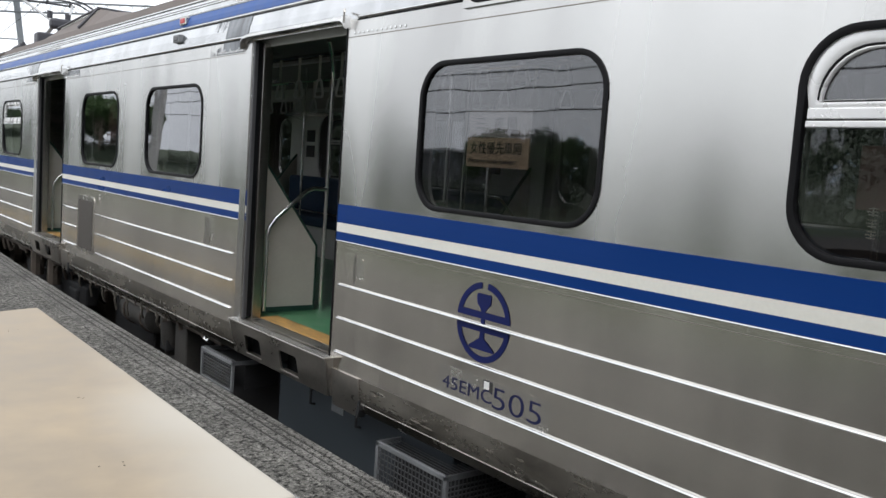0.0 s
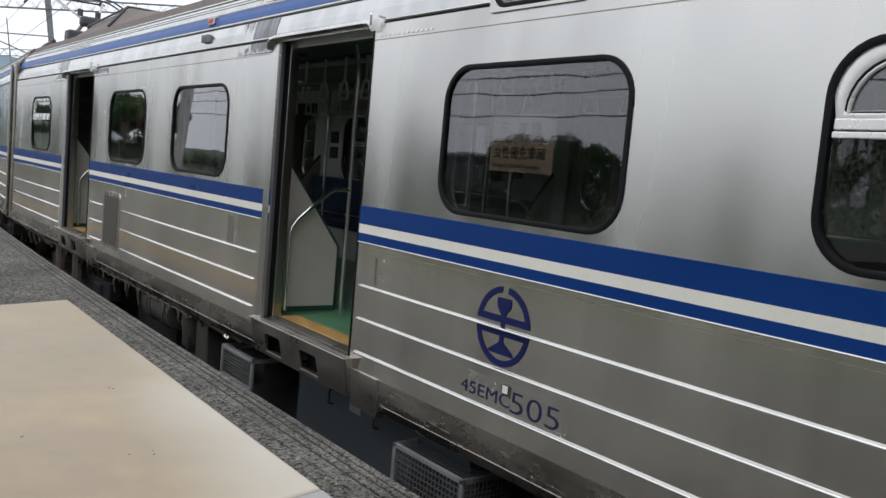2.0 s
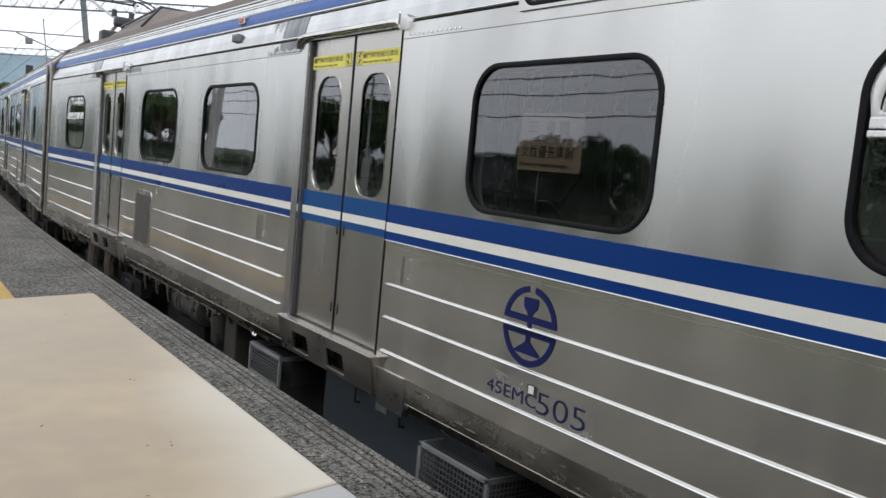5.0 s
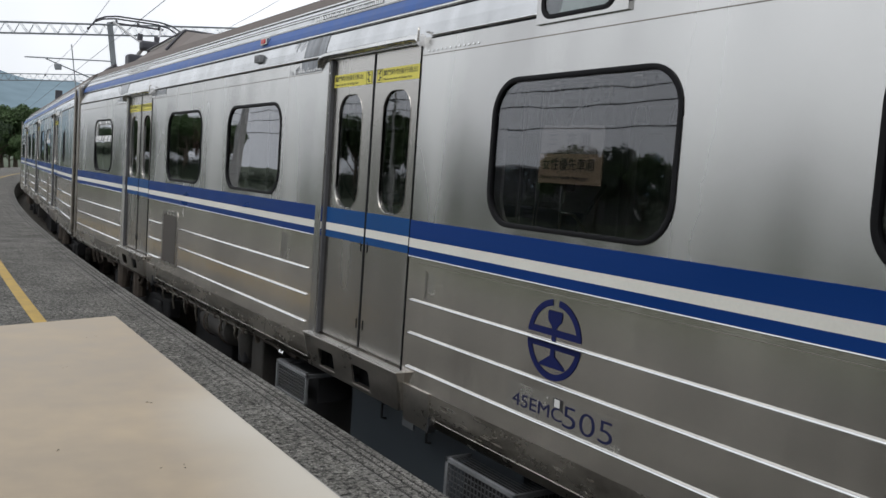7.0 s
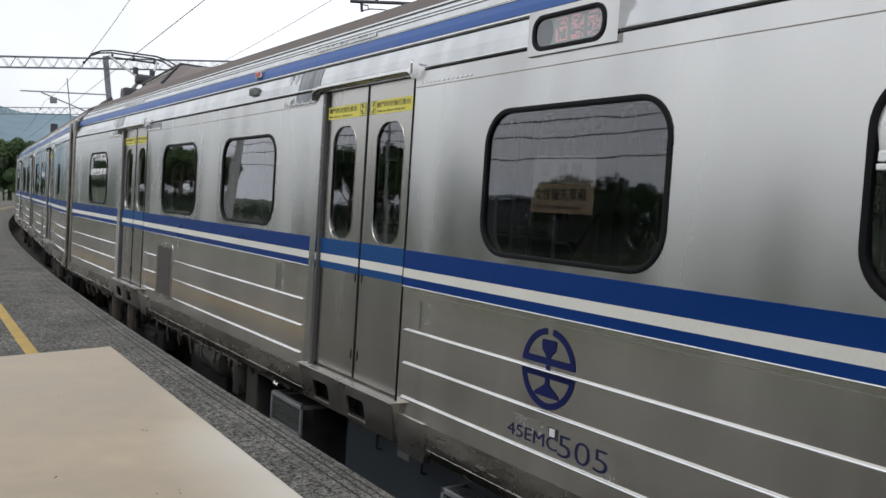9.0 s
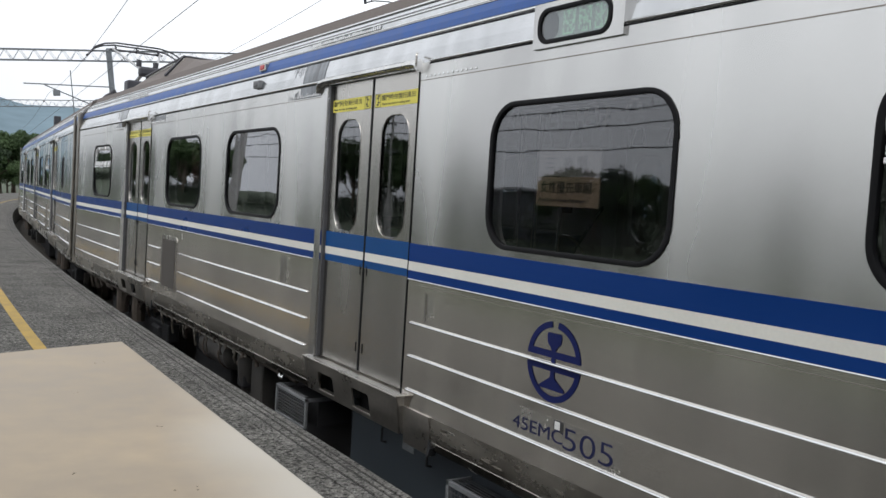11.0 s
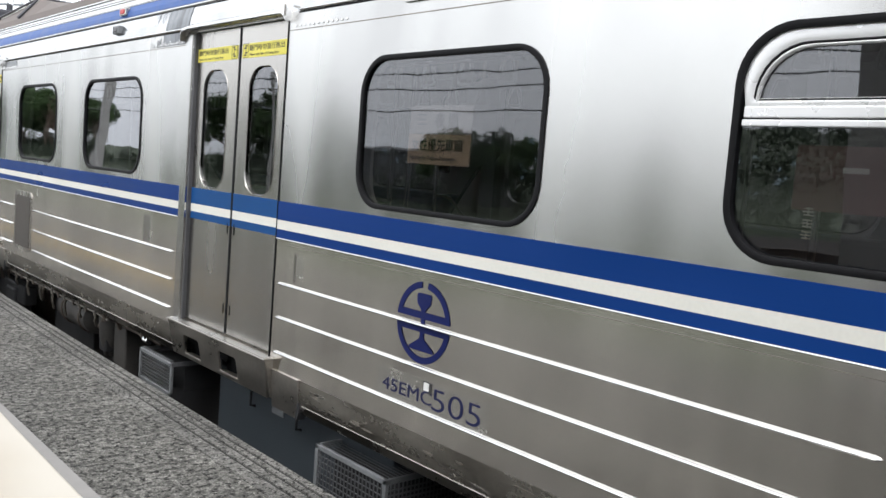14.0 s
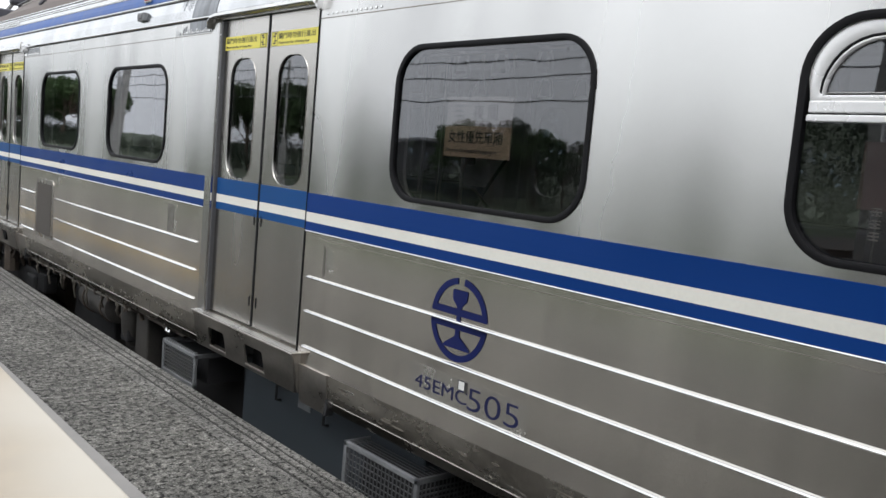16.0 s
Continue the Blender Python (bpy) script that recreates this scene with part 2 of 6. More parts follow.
BOX_BLUE = material("slate_equipment_box", (0.040, 0.049, 0.058), 0.5, 0.0, 0.25, (4, 3, 5))
HATCH_MESH = material("brown_hatch_mesh", (0.05, 0.043, 0.037), 0.7, 0.0, 0.2, (3, 3, 3))
CAGE_GREY = material("grey_painted_frame", (0.20, 0.207, 0.215), 0.5, 0.3, 0.25)
MESH_DARK = material("grey_wire_mesh", (0.11, 0.113, 0.118), 0.5, 0.4, 0.2)
TANK_GREY = material("dusty_tank_paint", (0.055, 0.051, 0.047), 0.7, 0.1, 0.4, (7, 7, 7), 0.001, 50)
FITTING = material("pale_dusty_fitting", (0.15, 0.135, 0.115), 0.6, 0.3, 0.4, (20, 20, 20))
RUST = material("dusty_brown_iron", (0.085, 0.068, 0.055), 0.75, 0.2, 0.4, (8, 8, 8), 0.002, 60)
LAMP_RED = glow("red_indicator_lens", (0.40, 0.015, 0.015), 0.15)
LED_RED = glow("red_led_text", (0.90, 0.42, 0.44), 0.6)
LED_GREEN = glow("green_led_text", (0.45, 0.72, 0.52), 0.35)
# pale grey-green paints the sky's reflection onto the display board
DISPLAY = material("sky_reflection_display_board", (0.42, 0.47, 0.45), 0.5, 0.0, 0.08)
CONCRETE = rough_concrete("rough_platform_concrete", (0.165, 0.160, 0.146), 34.0, 0.020, 0.45)
CONCRETE_EDGE = rough_concrete("grey_coping_concrete", (0.165, 0.160, 0.149), 46.0, 0.010, 0.22)
YELLOW_LINE = material("worn_yellow_line_paint", (0.34, 0.225, 0.05), 0.7, 0.0, 0.35, (5, 5, 5), 0.002, 60)
STONE = material("cream_stone_slab", (0.275, 0.213, 0.138), 0.38, 0.0, 0.27, (5, 5, 5), 0.0, 1.0, 0.07, fine=26, grain=0.35, detail=5.0, spec=0.35)
def worn_border(m, low, high, pale):
    """Paler stone towards the long edge, with a wandering limit."""
    n, l = m.node_tree.nodes, m.node_tree.links
    p = n["Principled BSDF"]
    old = p.inputs["Base Color"].links[0].from_socket
    at = n.new("ShaderNodeTexCoord")
    cut = n.new("ShaderNodeSeparateXYZ")
    wander = n.new("ShaderNodeTexNoise")
    wander.inputs["Scale"].default_value, wander.inputs["Detail"].default_value = 4.0, 3.0
    shift = n.new("ShaderNodeMath")
    shift.operation = "MULTIPLY_ADD"
    shift.inputs[1].default_value = 0.10
    fade = n.new("ShaderNodeMapRange")
    fade.interpolation_type = "SMOOTHSTEP"
    fade.inputs["From Min"].default_value, fade.inputs["From Max"].default_value = low, high
    mix = n.new("ShaderNodeMix")
    mix.data_type = "RGBA"
    mix.inputs["B"].default_value = (*pale, 1)
    l.new(at.outputs["Object"], cut.inputs["Vector"])
    l.new(at.outputs["Object"], wander.inputs["Vector"])
    l.new(wander.outputs["Fac"], shift.inputs[0])
    lean = n.new("ShaderNodeMath")
    lean.operation = "MULTIPLY_ADD"
    lean.inputs[1].default_value, lean.inputs[2].default_value = -0.20, 0.235
    both = n.new("ShaderNodeMath")
    l.new(cut.outputs["Y"], lean.inputs[0])
    l.new(lean.outputs[0], both.inputs[0])
    l.new(cut.outputs["X"], both.inputs[1])
    l.new(both.outputs[0], shift.inputs[2])
    l.new(shift.outputs[0], fade.inputs["Value"])
    l.new(fade.outputs["Result"], mix.inputs["Factor"])
    l.new(old, mix.inputs["A"])
    l.new(mix.outputs["Result"], p.inputs["Base Color"])


worn_border(STONE, 0.335, 0.47, (0.43, 0.395, 0.335))
LEDGE = material("grey_slab_bedding", (0.20, 0.19, 0.18), 0.7, 0.0, 0.15, (6, 6, 6), 0.001, 60)
STONE_GREY = material("pale_grey_stone_slab", (0.26, 0.26, 0.255), 0.3, 0.0, 0.10, (4, 4, 4), fine=26)
PLASTER = material("grey_plaster", (0.42, 0.41, 0.39), 0.8, 0.0, 0.15, (2, 2, 2), 0.001, 40)
BALLAST = material("dark_track_ballast", (0.07, 0.063, 0.055), 0.95, 0.0, 0.5, (14, 14, 14), 0.02, 20)
RAIL = material("rail_steel", (0.10, 0.08, 0.065), 0.5, 0.7, 0.3, (4, 1, 4))
EARTH = material("grass_and_earth", (0.046, 0.062, 0.032), 0.95, 0.0, 0.5, (0.15, 0.15, 0.15), 0.02, 6)
GALV = material("galvanised_steel", (0.20, 0.215, 0.23), 0.55, 0.4, 0.2, (3, 3, 3))
PANTO = material("dark_pantograph_paint", (0.055, 0.055, 0.065), 0.5, 0.3, 0.25)
PANTO_PALE = material("pale_pantograph_arm", (0.45, 0.45, 0.46), 0.45, 0.3, 0.15)
WIRE = material("dark_overhead_wire", (0.05, 0.05, 0.055), 0.5, 0.4, 0.1)
LEAF = material("tree_foliage", (0.055, 0.095, 0.032), 0.75, 0.0, 0.45, (0.9, 0.9, 0.9), random_tint=0.25)
LEAF_DARK = material("dark_tree_foliage", (0.035, 0.062, 0.026), 0.75, 0.0, 0.45, (0.9, 0.9, 0.9), random_tint=0.25)
HEDGE = material("deep_green_hedge_foliage", (0.022, 0.036, 0.018), 0.8, 0.0, 0.5, (0.9, 0.9, 0.9))
BARK = material("tree_bark", (0.10, 0.08, 0.06), 0.9, 0.0, 0.35, (5, 5, 1), 0.01, 20)
HILL = material("haze_tinted_forested_hill", (0.16, 0.215, 0.25), 1.0, 0.0, 0.22, (0.006, 0.006, 0.012), fine=0.02, spec=0.0)
WALL_PAINT = material("pale_building_wall", (0.34, 0.33, 0.31), 0.8, 0.0, 0.12, (0.6, 0.6, 0.6))
TILE_ROOF = material("grey_sheet_roof", (0.10, 0.10, 0.105), 0.6, 0.2, 0.2, (1, 6, 1))
PINK_CARD = material("faded_pink_card", (0.20, 0.10, 0.09), 0.6, 0.0, 0.08)


# ---- mesh helpers ----
def finish(name, bm, mat, smooth=False):
    bmesh.ops.recalc_face_normals(bm, faces=bm.faces)
    me = bpy.data.meshes.new(name)
    bm.to_mesh(me)
    bm.free()
    for mm in mat if isinstance(mat, (list, tuple)) else [mat]:
        me.materials.append(mm)
    if smooth:
        me.polygons.foreach_set("use_smooth", [True] * len(me.polygons))
        me.set_sharp_from_angle(angle=radians(40))
    return me


def part(name, bm, mat, parent=None, label="", smooth=False):
    ob = new(name, finish(name, bm, mat, smooth))
    ob.parent = parent
    if label:
        tagged(ob, label)
    return ob


def share(name, mesh, parent, at=(0, 0, 0), turn=(0, 0, 0), label=""):
    """Another object on a mesh that is there already."""
    ob = new(name, mesh)
    ob.parent = parent
    ob.matrix_basis = pose(*at, *turn)
    if label:
        tagged(ob, label)
    return ob


def box(bm, x0, x1, y0, y1, z0, z1, bevel=0.0, turn=None):
    r = bmesh.ops.create_cube(bm, size=1.0)
    vs = r["verts"]
    for v in vs:
        v.co = Vector((x0 + (v.co.x + 0.5) * (x1 - x0), y0 + (v.co.y + 0.5) * (y1 - y0), z0 + (v.co.z + 0.5) * (z1 - z0)))
        if turn:
            v.co = turn @ v.co
    if bevel:
        es = list({e for v in vs for e in v.link_edges})
        bmesh.ops.bevel(bm, geom=es, offset=bevel, segments=2, affect="EDGES", profile=0.5)
    return bm


def tube(bm, path, r, n=8, closed=False):
    """A round bar along points; r may be one radius or one for each point."""
    pts = [Vector(p) for p in path]
    rs = r if isinstance(r, (list, tuple)) else [r] * len(pts)
    rings, up = [], None
    for i, p in enumerate(pts):
        a = pts[i - 1] if i or closed else p
        b = pts[(i + 1) % len(pts)] if i < len(pts) - 1 or closed else p
        d = (b - a).normalized()
        if up is None:
            up = d.orthogonal().normalized()
        side = d.cross(up)
        if side.length < 1e-5:
            side = d.orthogonal()
        side.normalize()
        up = side.cross(d).normalized()
        rings.append([bm.verts.new(p + (side * math.cos(k * 2 * math.pi / n) + up * math.sin(k * 2 * math.pi / n)) * rs[i]) for k in range(n)])
    m = len(rings)
    for i in range(m if closed else m - 1):
        p, q = rings[i], rings[(i + 1) % m]
        for k in range(n):
            bm.faces.new((p[k], p[(k + 1) % n], q[(k + 1) % n], q[k]))
    if not closed:
        bm.faces.new(rings[0])
        bm.faces.new(list(reversed(rings[-1])))
    return bm


def sweep_y(bm, profile, y0, y1, steps=1, closed=False):
    """Profile points (x, z) drawn along y."""
    rows = [[bm.verts.new((x, y0 + (y1 - y0) * i / steps, z)) for x, z in profile] for i in range(steps + 1)]
    k = len(profile)
    for a, b in zip(rows, rows[1:]):
        for j in range(k if closed else k - 1):
            bm.faces.new((a[j], a[(j + 1) % k], b[(j + 1) % k], b[j]))
    if closed:
        bm.faces.new(rows[0])
        bm.faces.new(list(reversed(rows[-1])))
    return bm


def round_rect(y0, y1, z0, z1, r, n=7):
    pts = []
    for cy, cz, a0 in ((y1 - r, z1 - r, 0), (y0 + r, z1 - r, 90), (y0 + r, z0 + r, 180), (y1 - r, z0 + r, 270)):
        for i in range(n):
            a = radians(a0 + 90 * i / (n - 1))
            pts.append((cy + r * math.cos(a), cz + r * math.sin(a)))
    return pts


def rect(y0, y1, z0, z1):
    return [(y1, z1), (y0, z1), (y0, z0), (y1, z0)]


def plate(loops, x, depth, bm=None):
    """A sheet in the plane x with the first loop as outline and the others as holes, depth thick towards +x."""
    bm = bm or bmesh.new()
    edges = []
    for loop in loops:
        vs = [bm.verts.new((x, y, z)) for y, z in loop]
        edges += [bm.edges.new((vs[i], vs[i - 1])) for i in range(len(vs))]
    r = bmesh.ops.triangle_fill(bm, use_beauty=True, use_dissolve=False, edges=edges)
    faces = [g for g in r["geom"] if isinstance(g, bmesh.types.BMFace)]
    if depth:
        e = bmesh.ops.extrude_face_region(bm, geom=faces, use_keep_orig=True)
        bmesh.ops.translate(bm, verts=[g for g in e["geom"] if isinstance(g, bmesh.types.BMVert)], vec=(depth, 0, 0))
    return bm


def ring(loop_out, loop_in, x_out, x_in, x_back):
    """A moulded frame round an opening: outer lip, raised crown, inner lip."""
    bm = bmesh.new()
    k = len(loop_out)
    mid = [((a[0] * 0.5 + b[0] * 0.5), (a[1] * 0.5 + b[1] * 0.5)) for a, b in zip(loop_out, loop_in)]
    rows = [[bm.verts.new((x, y, z)) for y, z in loop] for x, loop in ((x_back, loop_out), (x_out + 0.003, loop_out), (x_out, mid), (x_out + 0.004, loop_in), (x_in, loop_in))]
    for a, b in zip(rows, rows[1:]):
        for j in range(k):
            bm.faces.new((a[j], a[(j + 1) % k], b[(j + 1) % k], b[j]))
    return bm


def lettering(text, size, mat, name, parent, at, turn=(90, 0, -90), label="", wide=1.0, bold=0.0, x_align="LEFT"):
    cu = bpy.data.curves.new(name, "FONT")
    cu.body, cu.size, cu.extrude, cu.offset, cu.align_x = text, size, 0.0006, bold, x_align
    tmp = bpy.data.objects.new(name, cu)
    scene.collection.objects.link(tmp)
    me = bpy.data.meshes.new_from_object(tmp.evaluated_get(bpy.context.evaluated_depsgraph_get()))
    bpy.data.objects.remove(tmp)
    me.transform(Matrix.Diagonal((wide, 1, 1, 1)))
    me.materials.clear()
    me.materials.append(mat)
    return share(name, me, parent, at, turn, label)


def clear_panes(ob):
    """Let daylight through the panes of a thing."""
    for o in ob.children_recursive:
        if o.name.startswith("window_pane"):
            o.visible_shadow = False


def thing(name, label, category, at=(0, 0, 0), turn=(0, 0, 0), group="", kind=""):
    ob = new(name)
    ob.matrix_basis = pose(*at, *turn)
    return tagged(ob, label, category, group, kind)


# ---- the train ----
HALF, SIDE = 10.1, -1.4
DOORS = (-6.1, -0.005, 6.1)
WINDOWS = ((-8.77, -7.55, "sliding"), (-4.70, -3.44, "sliding"), (-2.635, -1.375, "fixed"), (1.46, 2.74, "fixed"), (3.51, 4.75, "fixed"), (7.59, 8.79, "sliding"))
WZ0, WZ1, WR = 1.278, 2.027, 0.188
DW, DZ0, DZ1 = 0.612, 0.335, 2.278
RIBS = (0.778, 0.582, 0.380)
UPPER = [(-1.4, 2.31), (-1.386, 2.39), (-1.34, 2.54), (-1.26, 2.69), (-1.1, 2.83)]
ROOF_TOP = [(-1.165, 2.765), (-1.125, 2.86), (-0.8, 3.015), (-0.4, 3.065), (0, 3.08), (0.4, 3.065), (0.8, 3.015), (1.125, 2.86), (1.165, 2.765)]
HATCHES = ((4.20, 4.80),)
FAR = 0.24  # the far side stands this much further out than the near one


def fx(x):
    """x across the car, moved out on its far half."""
    return x + FAR if x > 0 else x


def at_upper(z):
    """x of the upper side at the height z."""
    for (x0, z0), (x1, z1) in zip(UPPER, UPPER[1:]):
        if z0 <= z <= z1:
            return x0 + (x1 - x0) * (z - z0) / (z1 - z0)
    return UPPER[-1][0]


def spans(cuts, lo, hi):
    """The stretches of lo..hi that lie outside the cuts."""
    out, y = [], lo
    for a, b in sorted(cuts):
        if a > y:
            out.append((y, min(a, hi)))
        y = max(y, b)
    if y < hi:
        out.append((y, hi))
    return out


def bead(bm, y0, y1, z, r, x=SIDE, out=None):
    """A half-round bead on the side, with rounded ends."""
    prof = [(x - (out or r) * math.sin(a), z + r * math.cos(a)) for a in [math.pi * k / 6 for k in range(7)]]
    ends = ((y0, 0.05), (y0 + 0.008, 0.75), (y0 + 0.02, 1.0), (y1 - 0.02, 1.0), (y1 - 0.008, 0.75), (y1, 0.05))
    rows = [[bm.verts.new((x + (px - x) * s, y, z + (pz - z) * s)) for px, pz in prof] for y, s in ends]
    for a, b in zip(rows, rows[1:]):
        for j in range(6):
            bm.faces.new((a[j], a[j + 1], b[j + 1], b[j]))


def door_leaf_meshes():
    """Meshes of one sliding leaf, seen from outside, its meeting edge at y = 0 and its body towards +y."""
    w = DW
    win = round_rect(0.145, 0.486, 1.262, 2.025, 0.130, 9)
    body = finish("leaf_body", plate([rect(0.006, w, DZ0 + 0.012, DZ1), win], 0.0, 0.034), STEEL_DOOR)
    pane = finish("leaf_pane", plate([win], 0.010, 0.006), PANE_DOOR)
    wide = round_rect(0.139, 0.492, 1.256, 2.031, 0.136, 9)
    lip = finish("leaf_window_frame", ring(wide, win, -0.004, 0.010, 0.001), STEEL_DOOR, True)
    bm = bmesh.new()
    box(bm, -0.004, 0.036, -0.001, 0.012, DZ0 + 0.012, DZ1, 0.003)
    seal = finish("leaf_seal", bm, RUBBER)
    stripes = []
    for z0, z1, m in ((1.138, 1.246, BLUE_DOOR), (1.085, 1.138, CREAM), (1.037, 1.085, BLUE_DOOR)):
        stripes.append(finish("leaf_stripe", box(bmesh.new(), -0.0025, 0.001, 0.014, w, z0, z1), m))
    slots = []
    for z0, z1 in ((0.985, 1.055), (0.47, 0.535)):
        bm = bmesh.new()
        box(bm, -0.004, 0.001, 0.040, 0.050, z0, z1, 0.002)
        slots.append(finish("leaf_slot", bm, RUBBER))
    return body, pane, lip, seal, stripes, slots


LEAF_MESH = door_leaf_meshes()
STICKER = finish("sticker_card", box(bmesh.new(), -0.003, 0.0005, 0.030, 0.590, 2.085, 2.172), YELLOW)
bm = bmesh.new()
for y0, y1, z0, z1 in ((0.036, 0.108, 2.086, 2.089), (0.036, 0.108, 2.169, 2.172), (0.036, 0.039, 2.088, 2.170), (0.105, 0.108, 2.088, 2.170)):
    box(bm, -0.0042, -0.0028, y0, y1, z0, z1)
for a in range(5):
    z = 2.098 + a * 0.014
    box(bm, -0.0042, -0.0028, 0.056 + 0.012 * (a % 3), 0.074 + 0.010 * ((a + 1) % 3), z, z + 0.010, 0, None)
ICON = finish("sticker_icon", bm, INK)


def mirrored_leaf_mesh(me):
    m = me.copy()
    m.transform(Matrix.Diagonal((1, -1, 1, 1)))
    m.flip_normals()
    return m


LEAF_R = tuple(mirrored_leaf_mesh(m) if not isinstance(m, list) else [mirrored_leaf_mesh(k) for k in m] for m in LEAF_MESH)
STICKER_R, ICON_R = (mirrored_leaf_mesh(m) for m in (STICKER, ICON))


def make_leaf(parent, hand, y_mid, stickers):
    body, pane, lip, seal, stripes, slots = LEAF_MESH if hand > 0 else LEAF_R
    leaf = share("door_leaf", body, parent, (SIDE + 0.028, y_mid, 0))
    for nm, me in (("window_pane", pane), ("window_trim", lip), ("rubber_seal", seal), *(("stripe", s) for s in stripes), *(("handle_slot", s) for s in slots)):
        share(nm, me, leaf)
    if stickers:
        card, icon = (STICKER, ICON) if hand > 0 else (STICKER_R, ICON_R)
        share("warning_sticker", card, leaf)
        share("sticker_icon", icon, leaf)
        lettering("\u95dc\u9580\u6642\u52ff\u5f37\u884c\u9032\u51fa", 0.038, INK, "sticker_characters", leaf, (-0.0035, 0.578 if hand > 0 else -0.118, 2.129), label="dark printed warning characters", wide=1.40)
        lettering("Please stay clear of closing door", 0.021, INK, "sticker_text", leaf, (-0.0035, 0.575 if hand > 0 else -0.125, 2.097), label="small dark warning words", wide=1.3)
    return leaf


def window_set(car, y0, y1, kind, flip=False):
    """A window with its rubber frame and panes."""
    turn = (0, 0, 180) if flip else (0, 0, 0)
    if kind == "oval":
        yc = (y0 + y1) / 2
        out = round_rect(yc - 0.17, yc + 0.17, 1.33, 1.93, 0.165, 8)
        ins = round_rect(yc - 0.14, yc + 0.14, 1.36, 1.90, 0.138, 8)
    else:
        out = round_rect(y0 - 0.0, y1 + 0.0, WZ0, WZ1, WR, 9)
        ins = round_rect(y0 + 0.024, y1 - 0.024, WZ0 + 0.024, WZ1 - 0.024, WR - 0.022, 9)
    frame_ob = part("window_frame", ring(out, ins, SIDE - 0.009, SIDE + 0.024, SIDE + 0.002), RUBBER, car, "black rubber window surround", True)
    frame_ob.matrix_basis = pose(FAR if flip else 0, 0, 0, *turn)
    if kind == "sliding":
        zb0, zb1 = 1.705, 1.768
        lo_loop = [(y1 - 0.036, zb0), (y0 + 0.036, zb0)] + [p for p in ins if p[1] < zb0 - 0.05]
        hi_loop = [p for p in ins if p[1] > zb1 + 0.05] + [(y0 + 0.036, zb1), (y1 - 0.036, zb1)]
        low = plate([lo_loop], SIDE + 0.012, 0.006)
        for v in low.verts:
            v.co.x -= (v.co.z - 1.50) * 0.042
        share("window_pane", finish("pane_low", low, PANE), frame_ob)
        share("window_pane", finish("pane_high", plate([hi_loop], SIDE + 0.02, 0.006), PANE), frame_ob)
        cy, cz = (y0 + y1) / 2, (zb1 + WZ1) / 2

        def inset(k):
            return [(y + k * (0.036 if y < cy else -0.036) * (1 if abs(y - cy) > 0.35 else 0.3), z - 0.040 * k if z > zb1 + 0.01 else z + 0.018 * k) for y, z in hi_loop]

        share("sash", finish("sash", ring(hi_loop, inset(1.0), SIDE + 0.004, SIDE + 0.02, SIDE + 0.016), ALU, True), frame_ob, label="white aluminium sliding sash")
        share("sash_gasket", finish("sash_gasket", ring(inset(1.0), inset(1.20), SIDE + 0.006, SIDE + 0.02, SIDE + 0.017), RUBBER, True), frame_ob, label="thin black gasket")
        share("sash_lip", finish("sash_lip", ring(inset(1.20), inset(1.42), SIDE + 0.005, SIDE + 0.02, SIDE + 0.016), ALU, True), frame_ob)
        bm = bmesh.new()
        box(bm, SIDE - 0.004, SIDE + 0.03, y0 + 0.034, y1 - 0.034, zb0, zb0 + 0.022, 0.004)
        share("sash_bar", finish("sash_bar", bm, ALU), frame_ob)
        bm = bmesh.new()
        box(bm, SIDE - 0.001, SIDE + 0.03, y0 + 0.036, y1 - 0.036, zb0 + 0.027, zb1, 0.004)
        share("sash_rail", finish("sash_rail", bm, ALU), frame_ob)
        share("sash_gap", finish("sash_gap", box(bmesh.new(), SIDE + 0.006, SIDE + 0.03, y0 + 0.036, y1 - 0.036, zb0 + 0.020, zb0 + 0.029), RUBBER), frame_ob)
    else:
        share("window_pane", finish("pane", plate([ins], SIDE + 0.008, 0.006), PANE), frame_ob)
    return frame_ob


def seat_row(car, y0, y1, x_side):
    """A long bench seat against one side of the car."""
    s = -1 if x_side < 0 else 1
    bm = bmesh.new()
    xa, xb = sorted((fx(s * 0.78), fx(s * 1.24)))
    box(bm, xa, xb, y0, y1, 0.70, 0.82, 0.04)
    part("seat_cushion", bm, SEAT, car, "dark blue upholstered bench seat")
    bm = bmesh.new()
    xa, xb = sorted((fx(s * 1.13), fx(s * 1.25)))
    box(bm, xa, xb, y0, y1, 0.84, 1.28, 0.04)
    part("seat_back", bm, SEAT, car, "dark blue upholstered seat back")
    bm = bmesh.new()
    xa, xb = sorted((fx(s * 0.90), fx(s * 1.24)))
    box(bm, xa, xb, y0, y1, DZ0, 0.70, 0.01)
    part("seat_base", bm, LINING, car)


def strap_meshes():
    bm = bmesh.new()
    box(bm, -0.012, 0.012, -0.003, 0.003, -0.20, 0.0, 0.002)
    band = finish("strap_band", bm, CREAM)
    bm = bmesh.new()
    tube(bm, [(0.0, y, z) for y, z in ((-0.022, -0.195), (0.022, -0.195), (0.034, -0.205), (0.066, -0.30), (0.060, -0.322), (0.045, -0.330), (-0.045, -0.330), (-0.060, -0.322), (-0.066, -0.30), (-0.034, -0.205))], 0.011, 6, True)
    return band, finish("strap_ring", bm, SQUARE_WHITE, True)


